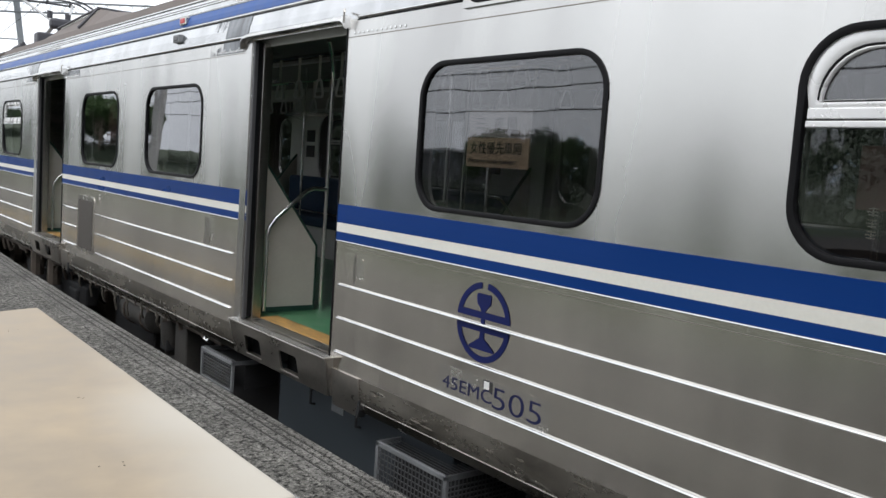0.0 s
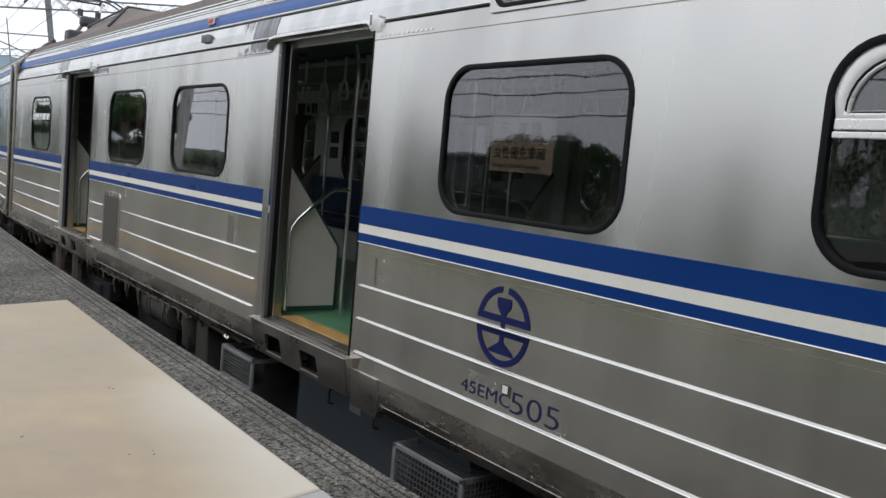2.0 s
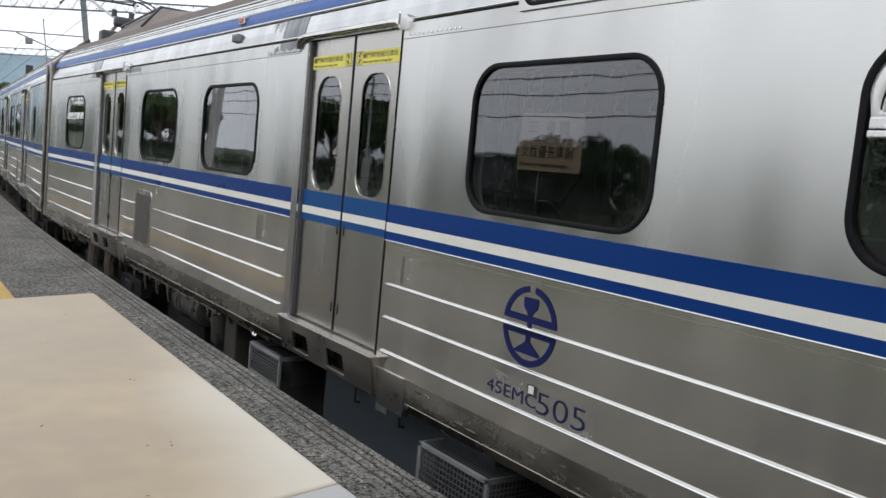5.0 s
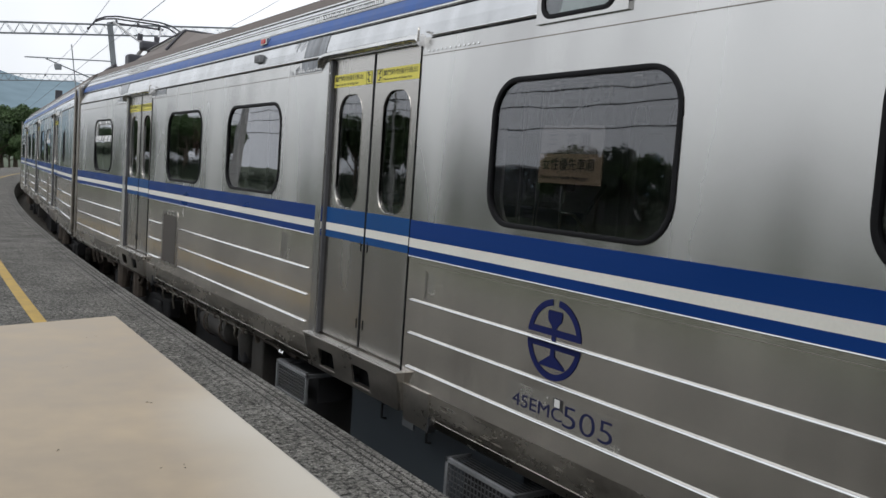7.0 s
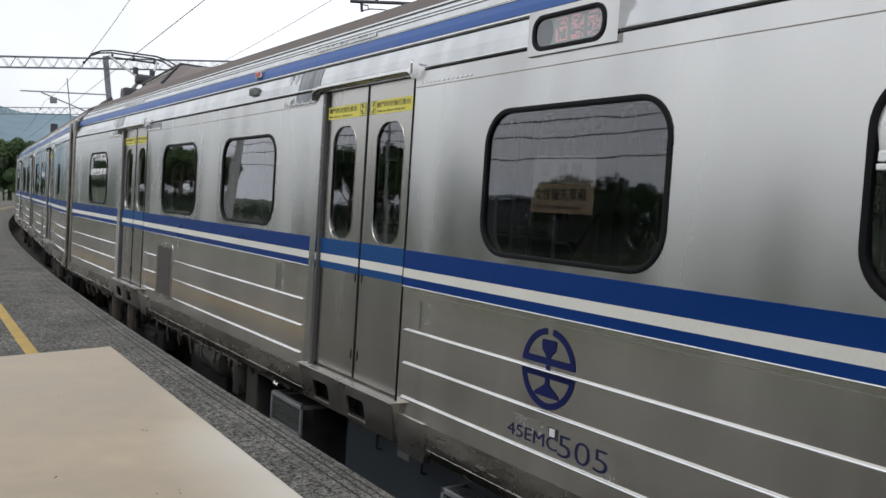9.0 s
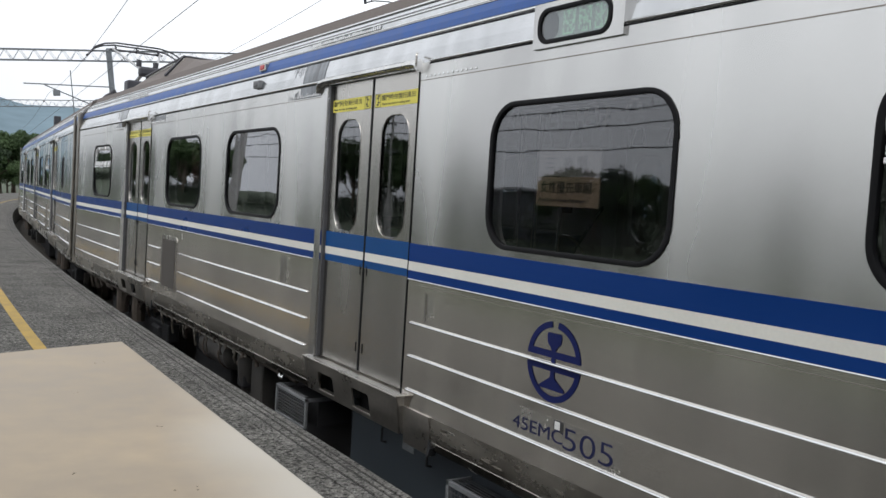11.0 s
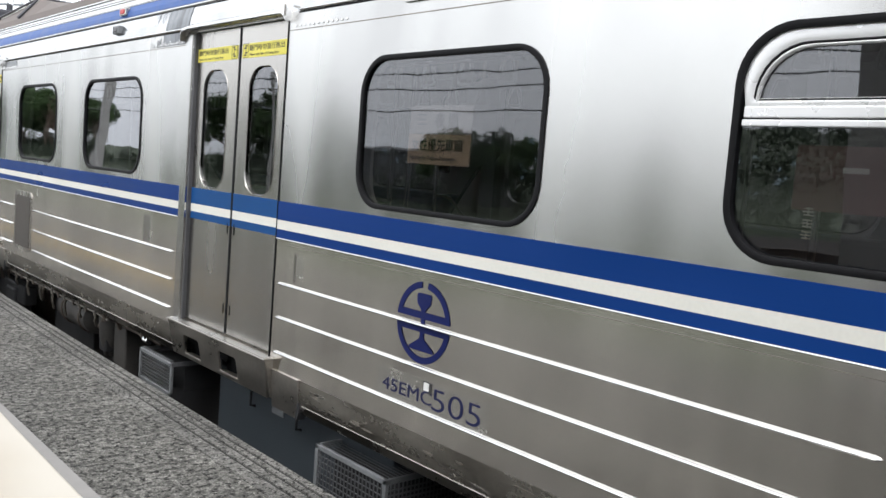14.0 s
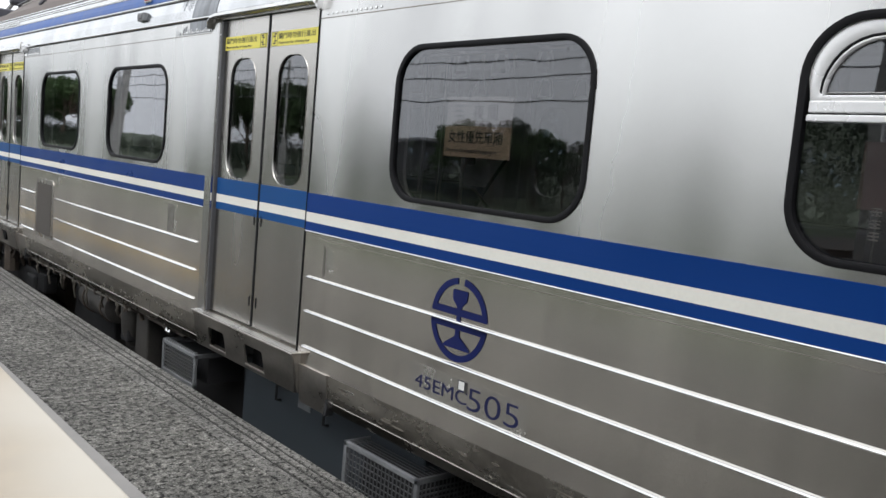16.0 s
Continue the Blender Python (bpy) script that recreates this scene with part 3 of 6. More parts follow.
def partition(car, y, hand, x_side, chrome=True):
    """A draught screen beside a doorway, with its rails; hand: the way to the seats."""
    s = x_side
    bm = bmesh.new()
    pts = [(1.27, DZ0), (0.73, DZ0), (0.73, 0.83), (1.16, 1.41), (1.27, 1.54)]
    a = [bm.verts.new((fx(s * x), y, z)) for x, z in pts]
    b = [bm.verts.new((fx(s * x), y + 0.03 * hand, z)) for x, z in pts]
    bm.faces.new(a), bm.faces.new(b)
    for i in range(5):
        bm.faces.new((a[i], a[i - 1], b[i - 1], b[i]))
    screen = part("partition", bm, PANEL, car, "beige draught screen beside the doorway")
    bm = bmesh.new()
    tube(bm, [(fx(s * 0.725), y + 0.015 * hand, DZ0), (fx(s * 0.725), y + 0.015 * hand, 0.835), (fx(s * 1.16), y + 0.015 * hand, 1.42), (fx(s * 1.27), y + 0.015 * hand, 1.55)], 0.018, 6)
    share("edge_trim", finish("edge_trim", bm, GREEN_EDGE), screen, label="dark green edge trim")
    xa, xb = sorted((fx(s * 0.73), fx(s * 1.27)))
    share("foot_trim", finish("foot_trim", box(bmesh.new(), xa, xb, y - 0.006, y + 0.036, DZ0, DZ0 + 0.04), GREEN_EDGE), screen, label="dark green foot trim")
    bm = bmesh.new()
    yy = y - 0.05 * hand
    tube(bm, [(fx(s * 1.17), yy, DZ0 + 0.02), (fx(s * 1.17), yy, 0.92), (fx(s * 1.155), yy, 0.98), (fx(s * 1.11), yy, 1.04), (fx(s * 0.86), yy, 1.255), (fx(s * 0.80), yy, 1.278), (fx(s * 0.69), yy, 1.276)], 0.017, 10)
    share("grab_rail", finish("grab_rail", bm, POLE, True), screen, label="bent chrome grab rail")
    bm = bmesh.new()
    tube(bm, [(fx(s * 0.69), y - 0.05 * hand, DZ0), (fx(s * 0.69), y - 0.05 * hand, 2.04), (fx(s * 0.70), y - 0.07 * hand, 2.12), (fx(s * 0.75), y - 0.14 * hand, 2.20), (fx(s * 0.85), y - 0.28 * hand, 2.28), (fx(s * 0.92), y - 0.36 * hand, 2.34)], 0.017, 10)
    share("pole", finish("pole", bm, POLE, True), screen, label="chrome vertical pole")


def railcar(at, heading, full, label, ovals=False):
    """A stainless commuter car; full: with its cabin fittings."""
    car = thing("railcar", label, "railcar", at, (0, 0, heading), "cars of the train")
    windows = [(a, b, "oval" if ovals and i in (0,) else k) for i, (a, b, k) in enumerate(WINDOWS)]
    holes = []
    for a, b, k in windows:
        holes.append(round_rect((a + b) / 2 - 0.15, (a + b) / 2 + 0.15, 1.345, 1.915, 0.148, 9) if k == "oval" else round_rect(a + 0.012, b - 0.012, WZ0 + 0.012, WZ1 - 0.012, WR - 0.01, 9))
    reveals = [[((a + b) / 2 + (y - (a + b) / 2) * 1.09, 1.65 + (z - 1.65) * 1.13) for y, z in h] for (a, b, k), h in zip(windows, holes)]
    clear = [(c - DW - 0.003, c + DW + 0.003) for c in DOORS]
    for turn, out in ((0, 0), (180, FAR)):
        for y0, y1 in spans(clear, -HALF, HALF):
            inside = [h for h in holes if y0 < h[0][0] < y1]
            share("upper_side", finish("upper_side", plate([rect(y0, y1, 1.03, 2.31), *inside], SIDE, 0.018), STEEL), car, (out, 0, 0), (0, 0, turn), label="satin brushed stainless steel side")
            share("lower_side", finish("lower_side", plate([rect(y0, y1, 0.27, 1.03)], SIDE, 0.018), STEEL_SHINY), car, (out, 0, 0), (0, 0, turn), label="polished stainless steel lower side")
        for y0, y1 in clear:
            share("door_header", finish("door_header", plate([rect(y0, y1, DZ1 + 0.004, 2.31)], SIDE, 0.018), STEEL), car, (out, 0, 0), (0, 0, turn))
    # inner lining, so that the leaves run between the two sheets
    lining = finish("lining", plate([rect(-HALF, HALF, DZ0, 2.42), *reveals, *[rect(c - DW - 0.003, c + DW + 0.003, DZ0 + 0.002, DZ1 - 0.02) for c in DOORS]], SIDE + 0.115, 0.02), LINING)
    share("lining", lining, car)
    share("lining", lining, car, (FAR, 0, 0), (0, 0, 180))
    # lower sill with its tucked-in edge
    for y0, y1 in spans([(c - 0.70, c + 0.70) for c in DOORS], -HALF, HALF):
        bm = bmesh.new()
        sweep_y(bm, [(SIDE + 0.001, 0.275), (SIDE + 0.001, 0.145), (SIDE + 0.007, 0.141), (SIDE + 0.007, 0.136), (SIDE + 0.002, 0.132), (SIDE + 0.008, 0.090), (SIDE + 0.022, 0.078), (SIDE + 0.09, 0.078), (SIDE + 0.09, 0.275)], y0, y1, 1, True)
        part("sole_bar", bm, SOLE, car, "dirty steel sole bar, dented")
    bm = bmesh.new()
    sweep_y(bm, [(fx(x), z) for x, z in ((1.4, 0.275), (1.36, 0.165), (1.30, 0.155), (1.30, 0.275))], -HALF, HALF, 1, True)
    part("sole_bar", bm, STEEL_DIRTY, car)
    # upper side and roof
    for s in (1, -1):
        bm = bmesh.new()
        sweep_y(bm, [(fx(s * x), z) for x, z in UPPER] + [(fx(s * (UPPER[-1][0] + 0.03)), 2.80), (fx(s * (-1.37)), 2.31)], -HALF, HALF, 1, True)
        part("cant_panel", bm, STEEL_WAVY, car, "bright stainless cant panel under the roof")
    bm = bmesh.new()
    sweep_y(bm, [(fx(x), z) for x, z in ROOF_TOP] + [(fx(1.1), 2.76), (-1.1, 2.76)], -HALF, HALF, 1, True)
    part("roof", bm, ROOF, car, "brown-grey painted roof", True)
    # raised beads on the cant panel
    for z, r in ((2.488, 0.009), (2.612, 0.006), (2.665, 0.010), (2.752, 0.012)):
        bm = bmesh.new()
        bead(bm, -HALF, HALF, z, r, at_upper(z) + 0.002)
        part("cant_bead", bm, STEEL_BRIGHT, car, smooth=True)
    bm = bmesh.new()
    sweep_y(bm, [(at_upper(z) - 0.0025, z) for z in (2.502, 2.545, 2.600)], -HALF, HALF)
    part("stripe", bm, BLUE_TOP, car, "weathered blue upper stripe")
    part("cant_seam", sweep_y(bmesh.new(), [(at_upper(2.676) - 0.003, 2.676), (at_upper(2.690) - 0.003, 2.690)], -HALF, HALF), RUBBER_GREY, car)
    # black strips paint the shadow line under each bead
    for z, h in ((2.478, 0.009), (2.600, 0.006), (2.742, 0.010)):
        part("shadow_gap", sweep_y(bmesh.new(), [(at_upper(z) - 0.0035, z), (at_upper(z - h) - 0.0035, z - h)], -HALF, HALF), RUBBER, car)
    # gutter, broken by the door hoods
    for y0, y1 in spans([(c - 0.72, c + 0.74) for c in DOORS] + ([(-2.30, -1.69)] if full else []), -HALF, HALF):
        bm = bmesh.new()
        bead(bm, y0, y1, 2.315, 0.008, SIDE, 0.014)
        part("gutter", bm, STEEL_BRIGHT, car, smooth=True)
        # black strip painted as the gutter's shadow
        part("gutter_gap", box(bmesh.new(), SIDE - 0.002, SIDE, y0, y1, 2.298, 2.306), RUBBER, car)
    # seam under the gutter with its row of rivets
    for y0, y1 in spans([(c - 0.62, c + 0.75) for c in DOORS], -HALF, HALF):
        part("seam_strip", box(bmesh.new(), SIDE - 0.0025, SIDE, y0, y1, 2.205, 2.209), STEEL_DIRTY, car)
    rivet = finish("rivet", box(bmesh.new(), -0.005, 0, -0.006, 0.006, -0.006, 0.006, 0.002), STEEL_BRIGHT)
    for c in DOORS:
        for side_y, n in ((c - 0.70, -1), (c + 0.80, 1)):
            for k in range(12 if full else 5):
                y = side_y + n * k * (0.045 if full else 0.1)
                share("rivet", rivet, car, (SIDE, y, 2.228))
    # painted belt and raised ribs
    cuts = [(c - DW - 0.003, c + DW + 0.125) for c in DOORS]
    for z0, z1, m in ((1.138, 1.246, BLUE), (1.085, 1.138, CREAM), (1.037, 1.085, BLUE)):
        for y0, y1 in spans([(c - DW - 0.003, c + DW + 0.003) for c in DOORS], -HALF + 0.02, HALF - 0.02):
            part("stripe", box(bmesh.new(), SIDE - 0.0025, SIDE + 0.001, y0, y1, z0, z1), m, car)
    for y0, y1 in spans(cuts, -HALF + 0.02, HALF - 0.05):
        bm = bmesh.new()
        bead(bm, y0, y1, 1.032, 0.0055, SIDE, 0.009)
        part("belt_bead", bm, STEEL_BRIGHT, car, smooth=True)
    rib_cuts = [(c - DW - 0.065, c + DW + 0.185) for c in DOORS] + [(a - 0.07, b + 0.07) for a, b in HATCHES] + [(-4.75, -4.02)]
    for z in RIBS:
        for y0, y1 in spans(rib_cuts, -HALF + 0.12, HALF - 0.12):
            bm = bmesh.new()
            bead(bm, y0, y1, z, 0.0088, SIDE, 0.019)
            part("rib", bm, STEEL_BRIGHT, car, smooth=True)
    part("panel_seam", box(bmesh.new(), SIDE - 0.0015, SIDE, -4.9, -0.75, 0.998, 1.0005), STEEL_DIRTY, car)
    # doors
    leaves = []
    for c in DOORS:
        for hand in (1, -1):
            leaves.append((make_leaf(car, hand, c, full or abs(c) > 0), hand, c))
            fl = share("far_door_leaf", LEAF_MESH[0] if hand > 0 else LEAF_R[0], car, (-SIDE - 0.028 + FAR, -c, 0), (0, 0, 180))
            share("window_pane", LEAF_MESH[1] if hand > 0 else LEAF_R[1], fl)
        bm = bmesh.new()
        box(bm, SIDE - 0.012, SIDE + 0.02, c + DW + 0.012, c + DW + 0.105, DZ0, 2.27, 0.006)
        part("door_post", bm, STEEL, car, "bright steel door post")
        bm = bmesh.new()
        box(bm, SIDE + 0.002, SIDE + 0.03, c + DW - 0.018, c + DW + 0.012, DZ0, 2.275, 0.003)
        part("door_gasket", bm, RUBBER_GREY, car)
        for k in range(7):
            share("gasket_screw", rivet, car, (SIDE, c + DW - 0.001, 0.506 + k * 0.28))
        bm = bmesh.new()
        box(bm, SIDE - 0.006, SIDE + 0.01, c - DW - 0.011, c - DW - 0.003, DZ0, 2.27, 0.002)
        part("door_edge", bm, RUBBER, car)
        for ya, yb in ((c + DW - 0.022, c + DW + 0.003), (c - DW - 0.003, c - DW + 0.022)):
            bm = bmesh.new()
            box(bm, SIDE + 0.068, SIDE + 0.140, ya, yb, DZ0, DZ1, 0.004)
            part("door_jamb", bm, STEEL_DOOR, car)
        # hood over the doorway, drooping at its ends
        bm = bmesh.new()
        prof = [(SIDE + 0.02, 2.345), (SIDE - 0.022, 2.335), (SIDE - 0.052, 2.318), (SIDE - 0.055, 2.300), (SIDE - 0.040, 2.296), (SIDE - 0.02, 2.305), (SIDE + 0.02, 2.282)]
        stops = ((c - DW - 0.030, -0.045, 0.75), (c - DW - 0.022, -0.018, 0.95), (c - DW, -0.004, 1.0), (c - DW + 0.06, 0, 1), (c + DW, 0, 1), (c + DW + 0.08, -0.008, 1.0), (c + DW + 0.125, -0.03, 0.9), (c + DW + 0.14, -0.07, 0.7))
        rows = [[bm.verts.new((SIDE + (x - SIDE) * k, y, z + dz)) for x, z in prof] for y, dz, k in stops]
        for a, b in zip(rows, rows[1:]):
            for j in range(7):
                bm.faces.new((a[j], a[(j + 1) % 7], b[(j + 1) % 7], b[j]))
        bm.faces.new(rows[0]), bm.faces.new(list(reversed(rows[-1])))
        part("door_hood", bm, STEEL, car, "pressed steel hood over the doorway", True)
        bm = bmesh.new()
        tube(bm, [(SIDE - 0.046, c - DW - 0.030, 2.285), (SIDE - 0.048, c - DW - 0.034, 2.345), (SIDE - 0.042, c - DW - 0.028, 2.360), (SIDE - 0.02, c - DW + 0.015, 2.364)], 0.007, 6)
        part("drip_bracket", bm, STEEL_DOOR, car)
        # darker streaked patches beside the door head, with thin strips past their end, and the scalloped weld flange
        # under them
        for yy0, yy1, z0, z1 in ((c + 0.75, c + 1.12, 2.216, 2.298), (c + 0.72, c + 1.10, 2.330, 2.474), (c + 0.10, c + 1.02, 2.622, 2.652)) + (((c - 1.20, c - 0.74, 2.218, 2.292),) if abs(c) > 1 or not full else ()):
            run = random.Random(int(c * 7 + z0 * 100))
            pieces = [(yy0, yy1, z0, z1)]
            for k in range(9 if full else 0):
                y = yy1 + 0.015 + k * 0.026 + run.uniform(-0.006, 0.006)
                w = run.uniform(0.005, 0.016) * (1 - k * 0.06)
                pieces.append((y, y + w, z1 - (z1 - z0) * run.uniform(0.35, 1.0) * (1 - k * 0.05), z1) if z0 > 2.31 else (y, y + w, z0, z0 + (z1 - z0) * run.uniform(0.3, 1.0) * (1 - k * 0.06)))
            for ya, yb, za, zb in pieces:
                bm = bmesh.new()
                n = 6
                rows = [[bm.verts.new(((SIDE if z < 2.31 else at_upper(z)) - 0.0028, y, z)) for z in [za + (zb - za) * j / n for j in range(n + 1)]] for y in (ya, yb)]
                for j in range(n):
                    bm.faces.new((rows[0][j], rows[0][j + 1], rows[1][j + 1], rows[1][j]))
                part("streaked_sheet", bm, STEEL_STREAKED, car, "dark streaked patch beside the door head")
            if 2.31 > z0 or z0 > 2.6:
                bm = bmesh.new()
                zf = z0 + 0.002
                for k in range(int((yy1 - yy0 + 0.16) / 0.03)):
                    y = yy0 + k * 0.03
                    h = run.uniform(0.014, 0.034)
                    xf = SIDE if zf < 2.31 else at_upper(zf)
                    ring_pts = [(y, zf), (y + 0.013, zf), (y + 0.012, zf + h), (y + 0.002, zf + h)]
                    top = [bm.verts.new((xf - 0.006, py_, pz_)) for py_, pz_ in ((y + 0.004, zf + 0.004), (y + 0.010, zf + 0.004), (y + 0.009, zf + h * 0.7), (y + 0.004, zf + h * 0.7))]
                    foot = [bm.verts.new((xf - 0.0025, py_, pz_)) for py_, pz_ in ring_pts]
                    bm.faces.new(top)
                    for j in range(4):
                        bm.faces.new((foot[j], foot[(j + 1) % 4], top[(j + 1) % 4], top[j]))
                tagged(part("weld_dimples", bm, STEEL_BRIGHT, car), kind="stuff")
        # step box with two toe holes
        y0, y1 = c - DW - 0.055, c + DW + 0.075
        bm = bmesh.new()
        front = plate([[(y1, 0.325), (y0, 0.325), (y0 + 0.03, 0.09), (y1 - 0.01, 0.09)], round_rect(c + 0.235, c + 0.475, 0.125, 0.252, 0.02, 3), round_rect(c - 0.285, c - 0.045, 0.125, 0.252, 0.02, 3)], SIDE - 0.055, 0.012)
        for v in front.verts:
            v.co.x += (0.325 - v.co.z) * 0.20
        step = part("step_box", front, STEP_STEEL, car, "grimy pressed-steel step under the doorway")
        bm = bmesh.new()
        box(bm, SIDE - 0.066, SIDE + 0.03, y0 - 0.004, y1 + 0.004, 0.318, DZ0, 0.005)
        share("tread", finish("tread", bm, STEP_STEEL), step, label="worn ribbed step tread")
        bm = bmesh.new()
        for k in range(int((y1 - y0) / 0.024)):
            ys = y0 + 0.008 + k * 0.024
            for j in range(3):
                box(bm, SIDE - 0.062 + j * 0.022, SIDE - 0.052 + j * 0.022, ys + 0.006 * (j % 2), ys + 0.014 + 0.006 * (j % 2), DZ0, DZ0 + 0.003)
        tagged(share("tread_studs", finish("tread_studs", bm, STEEL_BRIGHT), step), kind="stuff")
        for ya, yb in ((c + 0.235, c + 0.475), (c - 0.285, c - 0.045)):
            # black plate that stands in for the shade inside the toe hole
            bm = bmesh.new()
            box(bm, SIDE + 0.06, SIDE + 0.07, ya - 0.08, yb + 0.05, 0.06, 0.31)
            share("toe_hole", finish("toe_hole", bm, RUBBER), step)
            bm = bmesh.new()
            box(bm, SIDE - 0.018, SIDE + 0.03, ya - 0.002, yb + 0.002, 0.112, 0.122)
            share("toe_hole_floor", finish("toe_hole_floor", bm, STEP_STEEL), step)
        for yy in (y0, y1 - 0.012):
            bm = bmesh.new()
            box(bm, SIDE - 0.048, SIDE + 0.09, yy, yy + 0.012, 0.10, 0.318)
            for v in bm.verts:
                v.co.x += (0.318 - v.co.z) * 0.2 if v.co.x < SIDE else 0
            share("step_cheek", finish("step_cheek", bm, STEP_STEEL), step)
        bm = bmesh.new()
        front2 = plate([[(c - 0.66, 0.272), (c - 0.96, 0.272), (c - 0.965, 0.045), (c - 0.67, 0.05)]], SIDE - 0.012, 0.01)
        for v in front2.verts:
            v.co.x += max(0, (0.10 - v.co.z)) * 0.4
        part("flap_panel", front2, STEP_STEEL, car, "stained steel flap beside the step")
        bm = bmesh.new()
        lip = [(c - 0.955, 0.050), (c - 0.975, 0.050), (c - 0.985, 0.095), (c - 0.972, 0.150)]
        plate([lip], SIDE - 0.010, 0.05, bm)
        part("flap_lip", bm, DARK_FRAME, car)
        part("sill_plate", box(bmesh.new(), SIDE + 0.032, SIDE + 0.130, c - DW, c + DW, DZ0 - 0.02, DZ0 + 0.002), STEP_STEEL, car, "worn steel door track plate")
        part("threshold", box(bmesh.new(), SIDE + 0.132, SIDE + 0.29, c - DW, c + DW, DZ0 - 0.02, DZ0 + 0.004), SILL, car, "worn orange door sill")
        part("threshold", box(bmesh.new(), -SIDE - 0.30 + FAR, -SIDE - 0.03 + FAR, -c - DW, -c + DW, DZ0 - 0.02, DZ0 + 0.004), SILL, car)
    for a, b, k in windows:
        window_set(car, a, b, k)
        window_set(car, a, b, k, True)
    # equipment hatch in the side
    for a, b in HATCHES:
        bm = bmesh.new()
        loop = round_rect(a, b, 0.345, 0.945, 0.05, 5)
        plate([loop], SIDE - 0.006, 0.008, bm)
        hatch = part("service_hatch", bm, STEEL_DOOR, car, "dull steel equipment hatch")
        share("louvre", finish("louvre", plate([round_rect(a + 0.05, b - 0.05, 0.38, 0.90, 0.02, 4)], SIDE - 0.009, 0.004), HATCH_MESH), hatch)
    bm = bmesh.new()
    out = round_rect(-4.70, -4.075, 0.30, 0.952, 0.09, 7)
    ins = round_rect(-4.66, -4.125, 0.345, 0.905, 0.05, 7)
    grille = part("side_grille", ring(out, ins, SIDE - 0.008, SIDE + 0.012, SIDE), STEEL_DOOR, car, "screwed steel grille frame")
    share("grille_back", finish("grille_back", plate([ins], SIDE + 0.010, 0.003), RUBBER), grille)
    bm = bmesh.new()
    for k in range(12):
        y = -4.655 + k * 0.046
        box(bm, SIDE - 0.002, SIDE + 0.008, y, y + 0.014, 0.35, 0.90, 0.003)
    share("grille_bars", finish("grille_bars", bm, STEEL_DIRTY), grille)
    bm = bmesh.new()
    for yy, zz in ((-4.10, 0.90), (-4.095, 0.78), (-4.095, 0.6), (-4.10, 0.42), (-4.3, 0.93)):
        bmesh.ops.create_icosphere(bm, subdivisions=1, radius=0.009, matrix=Matrix.Translation((SIDE - 0.006, yy, zz)))
    share("screws", finish("screws", bm, STEEL_BRIGHT), grille)
    # floor, ceiling, ends
    part("cabin_floor", box(bmesh.new(), -1.29, 1.29 + FAR, -HALF, HALF, DZ0 - 0.06, DZ0), GREEN_FLOOR, car, "green vinyl cabin floor")
    bm = bmesh.new()
    sweep_y(bm, [(fx(x), z) for x, z in ((-1.285, 2.42), (-1.0, 2.56), (-0.5, 2.62), (0.5, 2.62), (1.0, 2.56), (1.285, 2.42), (1.285, 2.45), (1.0, 2.6), (0, 2.66), (-1.0, 2.6), (-1.285, 2.45))], -HALF, HALF, 1, True)
    part("cabin_ceiling", bm, CEILING, car)
    for e in (-1, 1):
        bm = bmesh.new()
        xs = [(SIDE, 0.2), (SIDE, 2.31), *UPPER[1:], (-0.8, 2.93), (0, 2.98), (0.8, 2.93), *[(-x, z) for x, z in reversed(UPPER[1:])], (1.4, 2.31), (1.4, 0.2)]
        xs = [(fx(x), z) for x, z in xs]
        a = [bm.verts.new((x, e * (HALF - 0.04), z)) for x, z in xs]
        b = [bm.verts.new((x, e * HALF, z)) for x, z in xs]
        bm.faces.new(a), bm.faces.new(b)
        for i in range(len(xs)):
            bm.faces.new((a[i], a[i - 1], b[i - 1], b[i]))
        part("end_wall", bm, STEEL_DIRTY, car, "grimy flat car end")
        bm = bmesh.new()
        box(bm, SIDE - 0.012, SIDE + 0.02, e * HALF - (0.02 if e > 0 else 0.08), e * HALF + (0.01 if e > 0 else 0.10), 0.22, 2.58, 0.008)
        part("corner_post", bm, STEEL_DIRTY, car)
    # running gear
    bm = bmesh.new()
    box(bm, -1.1, 1.1, -HALF + 0.2, HALF - 0.2, 0.06, 0.27)
    part("underframe", bm, DARK_FRAME, car, "dark underframe")
    for yb in (-6.9, 6.9):
        bm = bmesh.new()
        box(bm, -1.12, -0.98, yb - 1.5, yb + 1.5, -0.42, -0.20, 0.02)
        box(bm, 0.98, 1.12, yb - 1.5, yb + 1.5, -0.42, -0.20, 0.02)
        box(bm, -1.0, 1.0, yb - 0.2, yb + 0.2, -0.40, -0.1, 0.02)
        for k in (-1.05, 1.05):
            box(bm, -1.16, -0.95, yb + k - 0.17, yb + k + 0.17, -0.60, -0.25, 0.03)
        bogie = part("bogie", bm, DARK_FRAME, car, "dark iron bogie")
        for k in (-1.05, 1.05):
            bm = bmesh.new()
            for xs in (-0.62, 0.53):
                r = bmesh.ops.create_cone(bm, cap_ends=True, segments=28, radius1=0.43, radius2=0.43, depth=0.12, matrix=Matrix.Translation((xs + 0.045, 0, 0)) @ Matrix.Rotation(math.pi / 2, 4, "Y"))
            bmesh.ops.create_cone(bm, cap_ends=True, segments=12, radius1=0.08, radius2=0.08, depth=1.3, matrix=Matrix.Rotation(math.pi / 2, 4, "Y"))
            share("wheelset", finish("wheelset", bm, RUST), bogie, (0, yb + k, -0.47))
        for k in (-0.45, 0.45):
            bm = bmesh.new()
            tube(bm, [(-1.22, yb + k, 0.06), (-1.22, yb + k, -0.30)], 0.085, 10)
